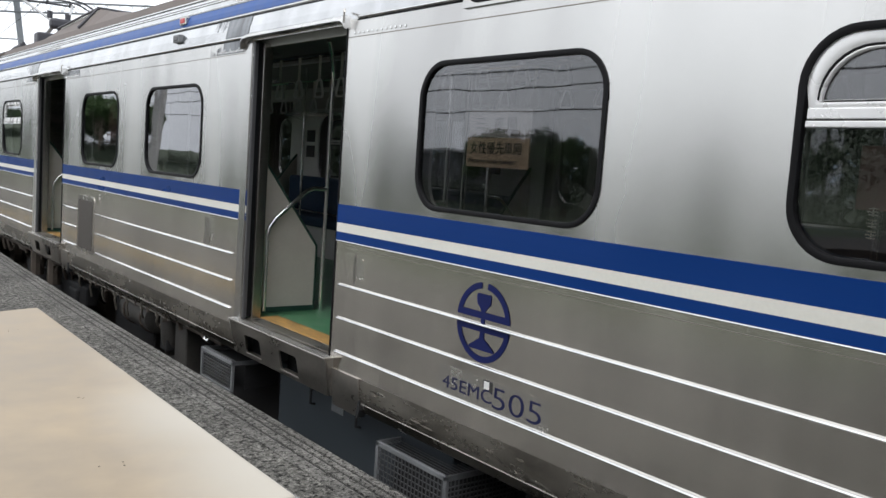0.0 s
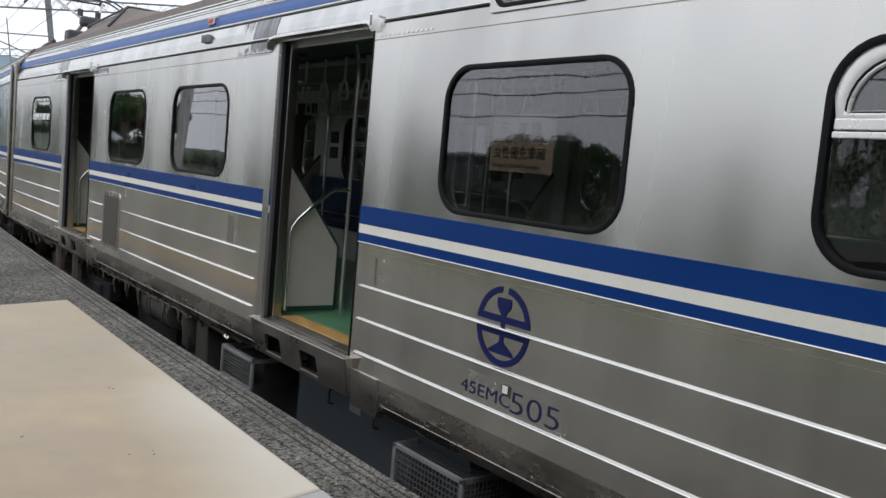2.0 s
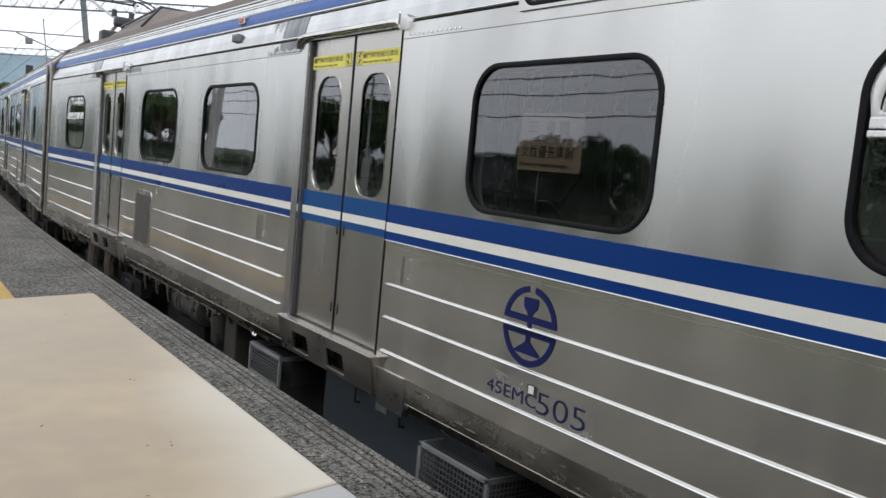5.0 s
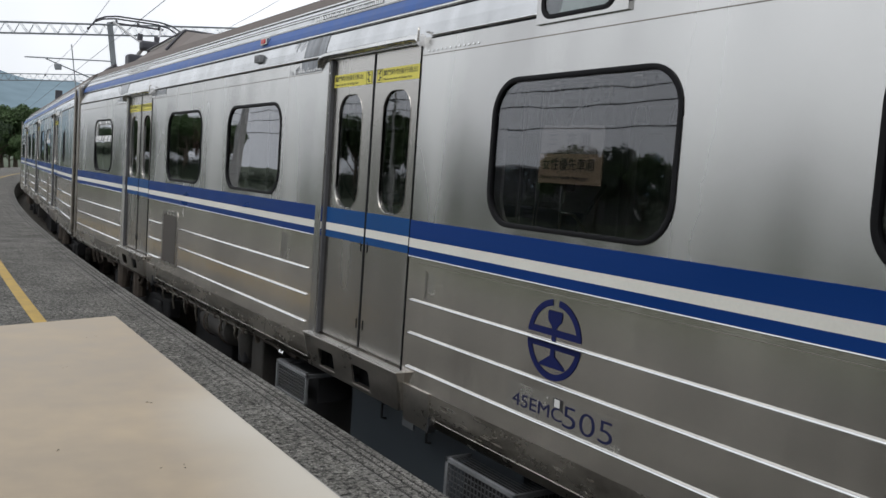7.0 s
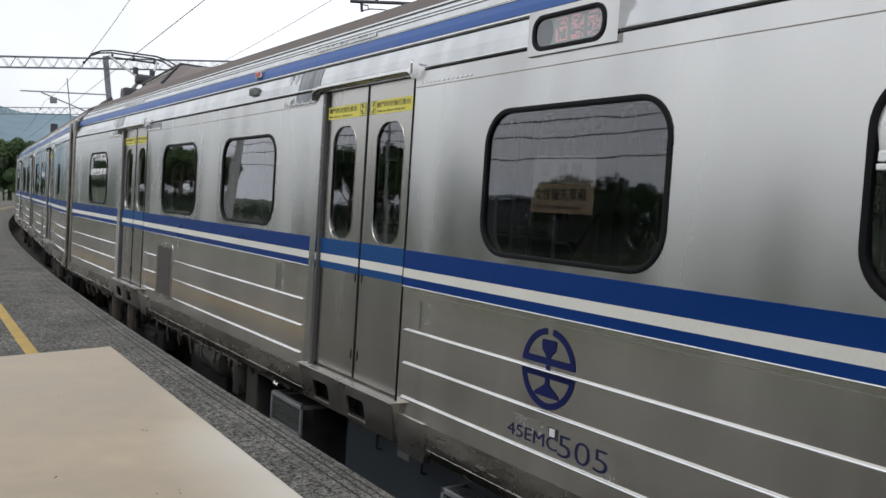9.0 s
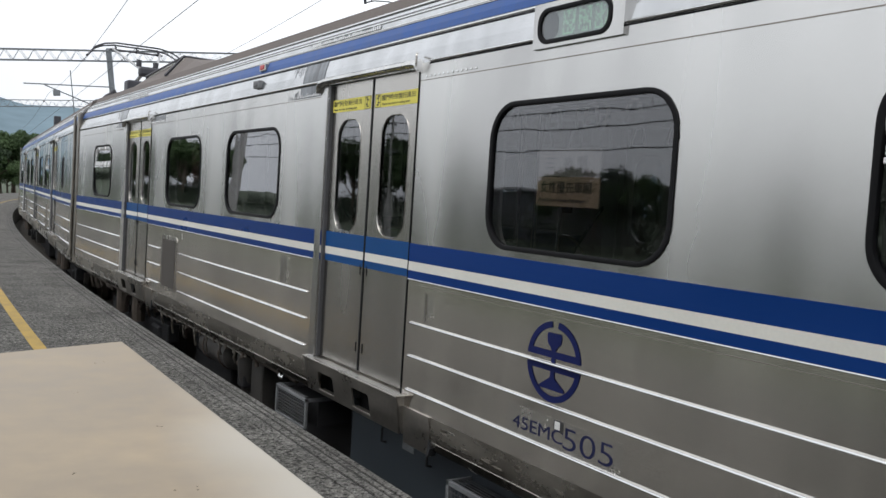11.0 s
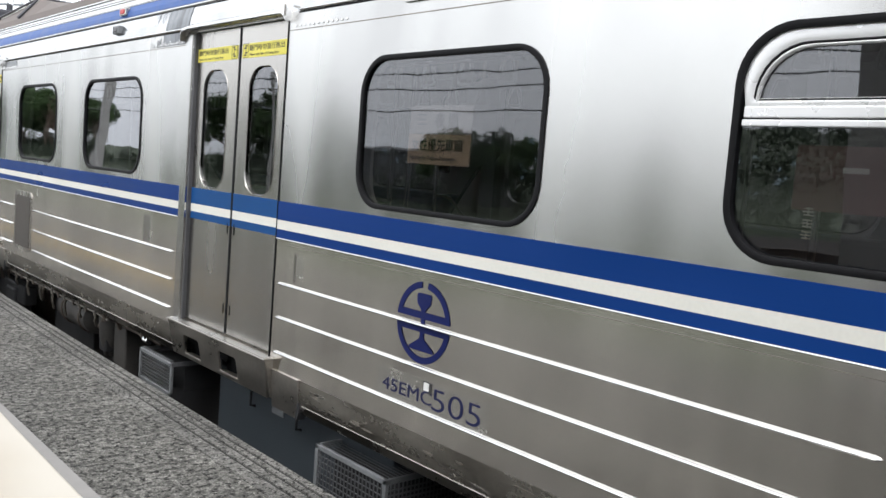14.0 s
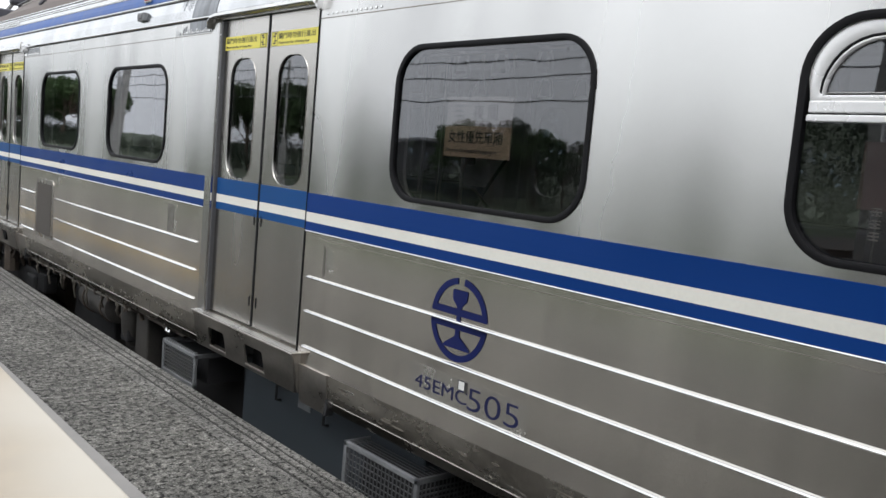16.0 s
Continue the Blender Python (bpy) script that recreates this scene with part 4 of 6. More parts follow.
            share("air_spring", finish("air_spring", bm, RUST), bogie)
    # hoses, pipes and hangers along the lower edge
    bm = bmesh.new()
    rnd = random.Random(5)
    for k in range(26):
        y = 2.4 + k * 0.27 + rnd.uniform(-0.08, 0.08)
        d = rnd.uniform(0.10, 0.34)
        tube(bm, [(-1.27, y, 0.16), (-1.27 + rnd.uniform(-0.03, 0.03), y + 0.03, 0.16 - d * 0.6), (-1.24, y + rnd.uniform(-0.1, 0.2), 0.16 - d)], rnd.uniform(0.012, 0.03), 6)
    tube(bm, [(-1.30, 2.0, 0.085), (-1.29, 5.0, 0.075), (-1.30, 9.6, 0.08)], 0.018, 6)
    tube(bm, [(-1.26, 1.2, 0.02), (-1.26, 9.6, 0.02)], 0.026, 6)
    part("pipework", bm, RUST, car, "dusty hanging brake pipes and hoses")
    # equipment cases, and long inner boxes added to keep the underside dark
    for y0, y1, zb, x in ((2.05, 2.32, -0.45, -1.22), (2.45, 2.62, -0.32, -1.24), (3.3, 4.3, -0.5, -1.05), (-3.9, -1.95, -0.55, -1.0), (0.36, 2.0, -0.72, -0.98), (2.7, 5.0, -0.72, -0.9)):
        bm = bmesh.new()
        box(bm, x, x + 0.6, y0, y1, zb, 0.14, 0.015)
        part("equipment_case", bm, TANK_GREY if y0 == 2.05 else DARK_FRAME, car, "pale grey equipment case under the floor" if y0 == 2.05 else "dark box under the floor, equipment and added dark backing")
    if not full:
        return car, leaves

    # ---- fittings only the near car shows ----
    # air tank, conduit with clips and hanging fittings under the sill
    bm = bmesh.new()
    tube(bm, [(-1.14, 2.86, -0.10), (-1.14, 2.90, -0.10), (-1.14, 3.66, -0.10), (-1.14, 3.70, -0.10)], [0.10, 0.15, 0.15, 0.10], 18)
    tank = part("air_tank", bm, TANK_GREY, car, "dusty grey cylindrical air tank", True)
    for y in (3.02, 3.50):
        bm = bmesh.new()
        tube(bm, [(-1.14 + 0.155 * math.cos(q), y, -0.10 + 0.155 * math.sin(q)) for q in [2 * math.pi * k / 20 for k in range(20)]], 0.010, 5, True)
        share("tank_strap", finish("tank_strap", bm, RUST, True), tank)
    bm = bmesh.new()
    tube(bm, [(-1.17, 2.52, 0.06), (-1.17, 2.52, -0.02), (-1.17, 2.52, -0.20), (-1.17, 2.52, -0.36)], [0.05, 0.105, 0.095, 0.05], 16)
    part("filter_pot", bm, TANK_GREY, car, "dusty hanging filter pot", True)
    bm = bmesh.new()
    tube(bm, [(-1.335, 2.15, 0.030), (-1.335, 2.45, 0.045), (-1.335, 3.1, 0.035), (-1.335, 3.9, 0.045), (-1.335, 4.7, 0.035), (-1.335, 5.3, 0.045)], 0.011, 6)
    conduit = part("conduit", bm, FITTING, car, "pale dusty conduit under the sill", True)
    fit = random.Random(21)
    for k in range(15):
        y = 2.22 + k * 0.205 + fit.uniform(-0.04, 0.04)
        bm = bmesh.new()
        box(bm, -1.352, -1.318, y, y + fit.uniform(0.02, 0.05), 0.012, 0.085, 0.004)
        if k % 2:
            tube(bm, [(-1.335, y, 0.03), (-1.34, y + 0.02, -0.03), (-1.31, y + 0.06, -fit.uniform(0.06, 0.16))], 0.012, 6)
        if k % 3 == 0:
            tube(bm, [(-1.35, y + 0.01, 0.045), (-1.36, y + 0.05, 0.075), (-1.345, y + 0.09, 0.05)], 0.009, 6)
        share("pipe_fitting", finish("pipe_fitting", bm, FITTING if k % 2 else RUST, True), conduit)
    # short air pipe with a bright valve
    bm = bmesh.new()
    tube(bm, [(-1.30, 1.98, -0.02), (-1.31, 1.98, 0.055), (-1.31, 1.55, 0.055), (-1.31, 1.47, 0.03), (-1.31, 1.40, 0.02)], 0.020, 8)
    valve_pipe = part("air_pipe", bm, RUST, car, "short dusty air pipe")
    bm = bmesh.new()
    tube(bm, [(-1.31, 1.41, 0.02), (-1.31, 1.33, 0.018)], 0.030, 8)
    tube(bm, [(-1.33, 1.37, 0.03), (-1.345, 1.36, 0.075), (-1.345, 1.30, 0.085)], 0.010, 6)
    share("valve", finish("valve", bm, STEEL_BRIGHT), valve_pipe, label="bright metal valve with a lever")
    # slate equipment box with handles
    bm = bmesh.new()
    box(bm, -1.21, -0.5, -1.62, 0.34, -0.62, 0.075, 0.012)
    case = part("equipment_box", bm, BOX_BLUE, car, "slate-grey equipment box under the floor")
    for yh in (-0.16, -0.72):
        bm = bmesh.new()
        tube(bm, [(-1.21, yh, -0.005), (-1.245, yh, -0.012), (-1.245, yh, -0.10), (-1.21, yh, -0.108)], 0.009, 6)
        share("handle", finish("handle", bm, DARK_FRAME), case)
    share("data_plate", finish("data_plate", box(bmesh.new(), -1.216, -1.208, -0.52, -0.38, -0.09, 0.0), CAGE_GREY), case)

    def cage(y0, y1, z0, z1, slats):
        bm = bmesh.new()
        t = 0.028
        for a, b, c, d in ((y0, y1, z1 - t, z1), (y0, y1, z0, z0 + t), (y0, y0 + t, z0, z1), (y1 - t, y1, z0, z1)):
            box(bm, -1.375, -1.355, a, b, c, d, 0.003)
        box(bm, -1.36, -0.85, y0 + 0.005, y0 + 0.02, z1 - t, z1)
        box(bm, -1.36, -0.85, y1 - 0.02, y1 - 0.005, z1 - t, z1)
        if not slats:
            box(bm, -1.36, -0.85, y0 + 0.005, y0 + 0.02, z0, z0 + t)
        ob = part("resistor_cage", bm, CAGE_GREY, car, "grey wire-mesh equipment cage under the floor")
        share("core", finish("core", box(bmesh.new(), -1.26, -0.85, y0 + 0.025, y1 - 0.025, z0 + 0.02, z1 - 0.04), DARK_FRAME), ob)
        bm = bmesh.new()
        if slats:
            n = int((z1 - z0) / 0.024)
            for k in range(n):
                z = z0 + 0.03 + k * 0.024
                box(bm, -1.366, -1.345, y0 + t, y1 - t, z, z + 0.009)
        else:
            for k in range(int((z1 - z0) / 0.032)):
                z = z0 + 0.03 + k * 0.032
                box(bm, -1.368, -1.362, y0 + t, y1 - t, z, z + 0.0055)
            for k in range(int((y1 - y0 - 0.05) / 0.032)):
                y = y0 + 0.040 + k * 0.032
                box(bm, -1.369, -1.363, y, y + 0.0055, z0 + t, z1 - t)
            for k in range(18):
                x = -1.34 + k * 0.026
                box(bm, x, x + 0.0045, y0 + 0.002, y0 + 0.009, z0 + t, z1 - t)
                box(bm, x, x + 0.003, y0 + 0.02, y1 - 0.02, z1 - 0.014, z1 - 0.010)
            for k in range(12):
                z = z0 + 0.03 + k * 0.026
                box(bm, -1.36, -0.85, y0 + 0.003, y0 + 0.010, z, z + 0.007)
        share("mesh_grille", finish("mesh_grille", bm, MESH_DARK), ob)
        return ob

    cage(0.77, 1.36, -0.27, -0.025, True)
    cage(-1.77, -1.13, -0.42, -0.04, False)
    # destination display
    bm = bmesh.new()
    xd = SIDE - 0.017
    disp = part("destination_display", plate([rect(-2.30, -1.69, 2.262, 2.475), round_rect(-2.215, -1.735, 2.288, 2.440, 0.062, 7)], xd, 0.05), STEEL, car, "steel plate round the destination display")
    share("display_rim", finish("display_rim", ring(round_rect(-2.225, -1.725, 2.279, 2.449, 0.07, 7), round_rect(-2.203, -1.747, 2.299, 2.429, 0.055, 7), xd - 0.008, xd + 0.02, xd), RUBBER, True), disp)
    share("display_pane", finish("display_pane", plate([round_rect(-2.21, -1.74, 2.292, 2.436, 0.06, 7)], xd + 0.002, 0.002), PANE_DISPLAY), disp)
    # board coloured as if the pane over it mirrored the sky
    share("display_board", finish("display_board", plate([round_rect(-2.21, -1.74, 2.292, 2.436, 0.06, 7)], xd + 0.0115, 0.004), DISPLAY), disp)
    share("display_recess", finish("display_recess", plate([round_rect(-1.862, -1.742, 2.294, 2.434, 0.055, 6)], xd + 0.0095, 0.001), RUBBER_GREY), disp, label="dark empty end of the display")

    def dot_text(seed, mat):
        bm = bmesh.new()
        dots = random.Random(seed)
        for k in range(3):
            y = -1.885 - k * 0.108
            for i in range(8):
                for j in range(10):
                    if dots.random() < (0.75 if i in (0, 3, 7) or j in (0, 5, 9) else 0.28):
                        box(bm, xd + 0.0062, xd + 0.0085, y - i * 0.0105 - 0.0065, y - i * 0.0105, 2.312 + j * 0.0112, 2.3185 + j * 0.0112)
        return finish("led_text", bm, mat)

    led = share("led_text", dot_text(4, LED_RED), disp, label="red glowing scrolling text dots")
    led_green = share("led_text", dot_text(9, LED_GREEN), disp, label="green glowing scrolling text dots")
    tagged(led, kind="stuff"), tagged(led_green, kind="stuff")
    # marker lamps on the cant panel
    for z, m in ((2.555, LAMP_RED), (2.405, RUBBER_GREY)):
        x = at_upper(z)
        bm = bmesh.new()
        box(bm, x - 0.035, x + 0.01, 1.98, 2.11, z - 0.035, z + 0.03, 0.008)
        lamp = part("marker_lamp", bm, STEEL_DOOR if m is LAMP_RED else CAGE_GREY, car, "small steel marker lamp")
        bm = bmesh.new()
        box(bm, x - 0.040, x - 0.02, 2.00, 2.09, z - 0.022, z + 0.018, 0.006)
        share("lens", finish("lens", bm, m), lamp)
    # emblem: a broken ring with a rail section
    ex, ey, ez, er = SIDE - 0.003, -1.985, 0.788, 0.190
    emblem = None
    for a0, a1 in ((187, 353), (7, 83), (97, 173)):
        bm = bmesh.new()
        n = 26
        for k in range(n):
            q = [radians(a0 + (a1 - a0) * (k + j) / n) for j in (0, 1)]
            vs = [bm.verts.new((ex, ey + r * math.cos(a), ez + r * math.sin(a))) for a, r in ((q[0], er), (q[1], er), (q[1], er - 0.030), (q[0], er - 0.030))]
            bm.faces.new(vs)
        if emblem is None:
            emblem = part("emblem", bm, NAVY, car, "navy blue round railway emblem, painted")
        else:
            share("ring_arc", finish("ring_arc", bm, NAVY), emblem)
    head = [(-0.046, 0.135), (0.046, 0.135), (0.051, 0.122), (0.047, 0.088), (0.022, 0.066), (0.013, 0.05), (0.17, 0.05), (0.187, 0.018), (-0.187, 0.018), (-0.17, 0.05), (-0.013, 0.05), (-0.022, 0.066), (-0.047, 0.088), (-0.051, 0.122)]
    foot = [(-0.186, -0.018), (0.186, -0.018), (0.172, -0.045), (0.014, -0.045), (0.016, -0.075), (0.085, -0.118), (0.090, -0.132), (-0.090, -0.132), (-0.085, -0.118), (-0.016, -0.075), (-0.014, -0.045), (-0.172, -0.045)]
    web = [(-0.013, 0.0175), (0.013, 0.0175), (0.013, -0.0175), (-0.013, -0.0175)]
    for shape in (head, foot, web):
        bm = bmesh.new()
        plate([[(ey + a, ez + b) for a, b in shape]], ex - 0.0005, 0.0, bm)
        share("rail_section", finish("rail_section", bm, NAVY), emblem)
    # car number
    part("number_backing", box(bmesh.new(), SIDE - 0.0004, SIDE + 0.001, -2.46, -1.675, 0.385, 0.530), PATCH, car, "slightly duller patch behind the number")
    lettering("45EMC", 0.088, NUMBER_INK, "number_letters", car, (SIDE - 0.0010, -1.714, 0.421), label="navy car number letters", wide=1.44)
    for k, digit in enumerate("505"):
        lettering(digit, 0.148, NUMBER_INK, "number_digit", car, (SIDE - 0.0010, -2.076 - k * 0.117, 0.407), label="navy car number digit", wide=1.58, bold=-0.0016)
    small_lamp = part("square_sticker", box(bmesh.new(), SIDE - 0.004, SIDE - 0.001, -2.064, -2.028, 0.484, 0.520), SQUARE_WHITE, car, "small white square sticker")
    share("dark_edge", finish("dark_edge", box(bmesh.new(), SIDE - 0.0035, SIDE - 0.001, -2.084, -2.066, 0.474, 0.524), INK), small_lamp)
    share("dark_edge", finish("dark_edge", box(bmesh.new(), SIDE - 0.0035, SIDE - 0.001, -2.064, -2.024, 0.521, 0.526), INK), small_lamp)
    share("dark_edge", finish("dark_edge", box(bmesh.new(), SIDE - 0.0035, SIDE - 0.001, -2.027, -2.022, 0.484, 0.526), INK), small_lamp)
    scrape = random.Random(8)
    for k in range(26):
        y, z = scrape.uniform(-3.1, -0.98), scrape.uniform(0.152, 0.262)
        w, h = scrape.uniform(0.008, 0.060), scrape.uniform(0.0025, 0.008)
        loop = [(y + w * math.cos(q) * scrape.uniform(0.5, 1.1), z + h * math.sin(q) * scrape.uniform(0.4, 1.3)) for q in [6.283 * i / 11 for i in range(11)]]
        part("scuff_mark", plate([loop], SIDE - 0.0005, 0.0012), (STEEL_DOOR, STEEL_DIRTY, FITTING)[k % 3], car, "scraped scuff on the sole bar")
    for y in (-2.92, 1.58):
        part("panel_joint", box(bmesh.new(), SIDE - 0.0012, SIDE + 0.001, y, y + 0.004, 0.085, 0.268), STEEL_DIRTY, car)
    part("panel_joint", box(bmesh.new(), SIDE - 0.0012, SIDE + 0.001, -4.0, -2.92, 0.264, 0.268), STEEL_DIRTY, car)
    # lighter and darker patches that paint reflections onto the lower side
    for y0, y1, z0, z1, m in ((-0.935, -0.865, 0.835, 0.955, PATCH), (-0.860, -0.835, 0.80, 0.97, STEEL_DOOR), (1.16, 1.20, 0.80, 1.00, PATCH), (1.21, 1.33, 0.795, 1.00, STEEL_DOOR), (3.72, 3.76, 0.90, 1.01, PATCH), (3.86, 3.92, 0.87, 1.01, PATCH), (4.02, 4.05, 0.90, 1.01, PATCH)):
        part("worn_patch", plate([round_rect(y0, y1, z0, z1, 0.012, 4)], SIDE - 0.0006, 0.0012), m, car, "painted reflection on the lower side")
    # cards behind the window
    part("window_sign", box(bmesh.new(), SIDE + 0.035, SIDE + 0.038, -2.170, -1.735, 1.515, 1.654), SIGN_TAN, car, "tan sign card in the window with dark characters")
    part("window_sign", box(bmesh.new(), SIDE + 0.035, SIDE + 0.038, -2.170, -1.740, 1.657, 1.785), SIGN_WHITE, car, "pale sign card in the window")
    bm = bmesh.new()
    for j in range(3):
        box(bm, SIDE + 0.0325, SIDE + 0.034, -1.855 + 0.006 * (j % 2), -1.80, 1.695 + j * 0.022, 1.701 + j * 0.022)
    part("card_bars", bm, INK_GREY, car, "faint printed bars")
    lettering("\u591c \u9593", 0.072, INK_GREY, "card_characters", car, (SIDE + 0.033, -1.92, 1.690), label="faint printed characters", wide=1.0)
    lettering("\u5973\u6027\u512a\u5148\u8eca\u5ec2", 0.062, INK, "sign_characters", car, (SIDE + 0.033, -1.760, 1.582), label="dark printed characters", wide=0.98)
    lettering("Priority for Female Passengers", 0.028, INK_GREY, "sign_words", car, (SIDE + 0.033, -1.755, 1.535), label="small printed words", wide=0.98)
    part("window_sign", box(bmesh.new(), SIDE + 0.135, SIDE + 0.138, -4.02, -3.60, 1.455, 1.66), PINK_CARD, car, "faded reddish sign card in the window")
    part("pink_card", box(bmesh.new(), SIDE + 0.130, SIDE + 0.133, 4.02, 4.26, 1.58, 1.93), PINK_CARD, car, "faded pink card in the window")
    part("window_label", box(bmesh.new(), SIDE + 0.060, SIDE + 0.062, -3.86, -3.785, 1.575, 1.592), PANEL, car, "small pale label strip in the window")
    for k in range(3):
        bm = bmesh.new()
        z = 1.46 - k * 0.036
        for j in range(3):
            box(bm, SIDE + 0.060, SIDE + 0.062, -3.708, -3.680 + 0.004 * (j % 2), z - j * 0.010, z - j * 0.010 + 0.004)
        box(bm, SIDE + 0.060, SIDE + 0.062, -3.696, -3.692, z - 0.022, z + 0.006)
        part("window_print", bm, PANEL, car, "pale printed bars on the window")
    # cabin
    for s in (-1, 1):
        for y0, y1 in ((0.84, 5.25), (-5.28, -0.86), (6.95, 9.9), (-9.9, -6.95)):
            seat_row(car, y0, y1, s)
        for c in DOORS:
            partition(car, c + DW + 0.17, 1, s)
            partition(car, c - DW - 0.17, -1, s)
    band, hoop = strap_meshes()
    for xs in (-0.55, 0.55):
        bm = bmesh.new()
        tube(bm, [(xs, -9.6, 2.34), (xs, 9.6, 2.34)], 0.014, 6)
        part("strap_rail", bm, STEEL_BRIGHT, car, "chrome ceiling rail", True)
        for k in range(34):
            y = -4.6 + k * 0.34
            share("hand_strap", band, car, (xs, y, 2.33))
            share("strap_ring", hoop, car, (xs, y, 2.33))
    for y in (-3.4, -2.35, 2.3, 3.6):
        for xs in (-0.66, 0.66):
            bm = bmesh.new()
            tube(bm, [(xs, y, DZ0), (xs, y, 2.5)], 0.016, 8)
            part("cabin_pole", bm, POLE, car, "chrome floor-to-ceiling pole", True)
    for ya in (-0.91,):
        bm = bmesh.new()
        tube(bm, [(-0.69, ya, DZ0 + 0.4), (-0.69, ya, 2.06), (-0.72, ya, 2.14), (-0.80, ya, 2.20)], 0.017, 10)
        part("cabin_pole", bm, POLE, car, "chrome pole at the seat end", True)
    for y, z in ((1.3, 1.75), (1.3, 1.55), (4.93, 1.80), (4.93, 1.60)):
        part("wall_notice", box(bmesh.new(), 1.252 + FAR, 1.261 + FAR, y - 0.10, y + 0.10, z - 0.075, z + 0.075), INK, car, "small dark notice on the cabin wall")
    for s in (-1, 1):
        for ya, yb in ((-5.2, -0.9), (0.9, 5.2)):
            bm = bmesh.new()
            for xr in (0.92, 1.06, 1.18):
                tube(bm, [(fx(s * xr), ya, 2.06), (fx(s * xr), yb, 2.06)], 0.010, 6)
            for k in range(4):
                y = ya + 0.1 + k * (yb - ya - 0.2) / 3
                tube(bm, [(fx(s * 1.28), y, 1.99), (fx(s * 0.90), y, 2.07)], 0.012, 6)
            part("luggage_rack", bm, POLE, car, "chrome tube luggage rack over the seats", True)
            for k in range(4):
                y = ya + 0.15 + k * 1.03
                xa, xb = sorted((fx(s * 1.255), fx(s * 1.262)))
                part("advert_card", box(bmesh.new(), xa, xb, y, y + 0.76, 2.15, 2.36), (SIGN_WHITE, PANEL, SQUARE_WHITE)[k % 3], car, "pale advertisement card over the windows")
        bm = bmesh.new()
        xa, xb = sorted((fx(s * 0.42), fx(s * 0.52)))
        box(bm, xa, xb, -9.5, 9.5, 2.565, 2.60, 0.008)
        part("light_strip", bm, SQUARE_WHITE, car, "long white ceiling light diffuser")
    bm = bmesh.new()
    box(bm, -0.22, 0.22, -0.6, 0.6, 2.585, 2.62, 0.01)
    duct = finish("ceiling_duct", bm, CEILING)
    for k in range(9):
        share("ceiling_duct", duct, car, (0.12, -8.4 + k * 2.1, 0))
    car["led"], car["led_green"] = led.name, led_green.name
    return car, leaves


NEAR, NEAR_LEAVES = railcar((4.0, 4.95, 0), 0, True, "stainless steel commuter railcar with blue and cream stripes, doors closing")
TURN_CAR = -4.4
cars = [NEAR]
px, py, hd = 4.0, 4.95 + HALF + 0.22, 0.0
SECOND = None
for k in range(3):
    a = radians(hd + TURN_CAR)
    cx, cy = px - math.sin(a) * (HALF + 0.22), py + math.cos(a) * (HALF + 0.22)
    hd += TURN_CAR
    if SECOND is None:
        SECOND, _ = railcar((cx, cy, 0), hd, False, "stainless steel railcar further along the curve, doors shut", True)
        cars.append(SECOND)
    else:
        cars.append(copy_thing(SECOND, pose(cx, cy, 0, 0, 0, hd)))
    px, py = cx - math.sin(a) * (HALF + 0.22), cy + math.cos(a) * (HALF + 0.22)

for car in cars:
    clear_panes(car)

# roof gear of the near car: a sloped fairing at its far end
bm = bmesh.new()
hump = [(4.2, 3.0), (5.3, 3.06), (6.5, 3.20), (6.95, 3.275), (7.05, 3.25), (9.0, 3.17), (9.9, 3.05)]
rows = []
for x in (-0.86, -0.62, 0.62, 0.86):
    rows.append([bm.verts.new((x, y, z if abs(x) < 0.7 else 2.97)) for y, z in hump])
for a, b in zip(rows, rows[1:]):
    for j in range(len(hump) - 1):
        bm.faces.new((a[j], a[j + 1], b[j + 1], b[j]))
part("roof_fairing", bm, ROOF, NEAR, "brown-grey sloped fairing on the roof")
bm = bmesh.new()
for y0, z0, y1, z1 in ((7.10, 3.258, 8.98, 3.182),):
    vs = [bm.verts.new((x, y, z + d)) for d in (0.002, 0.022) for x, y, z in ((-0.60, y0, z0), (0.60, y0, z0), (0.60, y1, z1), (-0.60, y1, z1))]
    for q in ((0, 1, 2, 3), (4, 5, 6, 7), (0, 1, 5, 4), (1, 2, 6, 5), (2, 3, 7, 6), (3, 0, 4, 7)):
        bm.faces.new([vs[k] for k in q])
part("fairing_panel", bm, PLASTER, NEAR, "pale weathered panel on the fairing")
bm = bmesh.new()
tube(bm, [(-0.88, 6.98, 2.99), (-0.64, 6.98, 3.285), (0.64, 6.98, 3.285), (0.88, 6.98, 2.99)], 0.022, 6)
tube(bm, [(-0.64, 6.98, 3.285), (-0.64, 9.0, 3.19)], 0.016, 6)
part("fairing_edge", bm, PANTO, NEAR, "dark edge strip of the fairing")
bm = bmesh.new()
for y0, y1 in ((8.7, 9.6),):
    box(bm, -0.75, -0.1, y0 + 1.05, y1 + 0.42, 2.98, 3.20, 0.03)
part("roof_box", bm, PANTO, NEAR, "dark box on the roof end")

# pantograph on the second car's near end
bm = bmesh.new()
PY = -8.1
tube(bm, [(-0.62, PY - 0.7, 3.20), (-0.62, PY + 0.7, 3.20)], 0.03, 6)
tube(bm, [(0.38, PY - 0.7, 3.20), (0.38, PY + 0.7, 3.20)], 0.03, 6)
for x in (-0.5, 0.5):
    for y in (-0.6, 0.6):
        tube(bm, [(x - 0.12, PY + y, 3.00), (x - 0.12, PY + y, 3.20)], 0.05, 8)
tube(bm, [(-0.62, PY + 0.5, 3.20), (0.38, PY + 0.5, 3.20)], 0.03, 6)
panto = part("pantograph", bm, PANTO, SECOND, "dark raised pantograph with pale arms")
bm = bmesh.new()
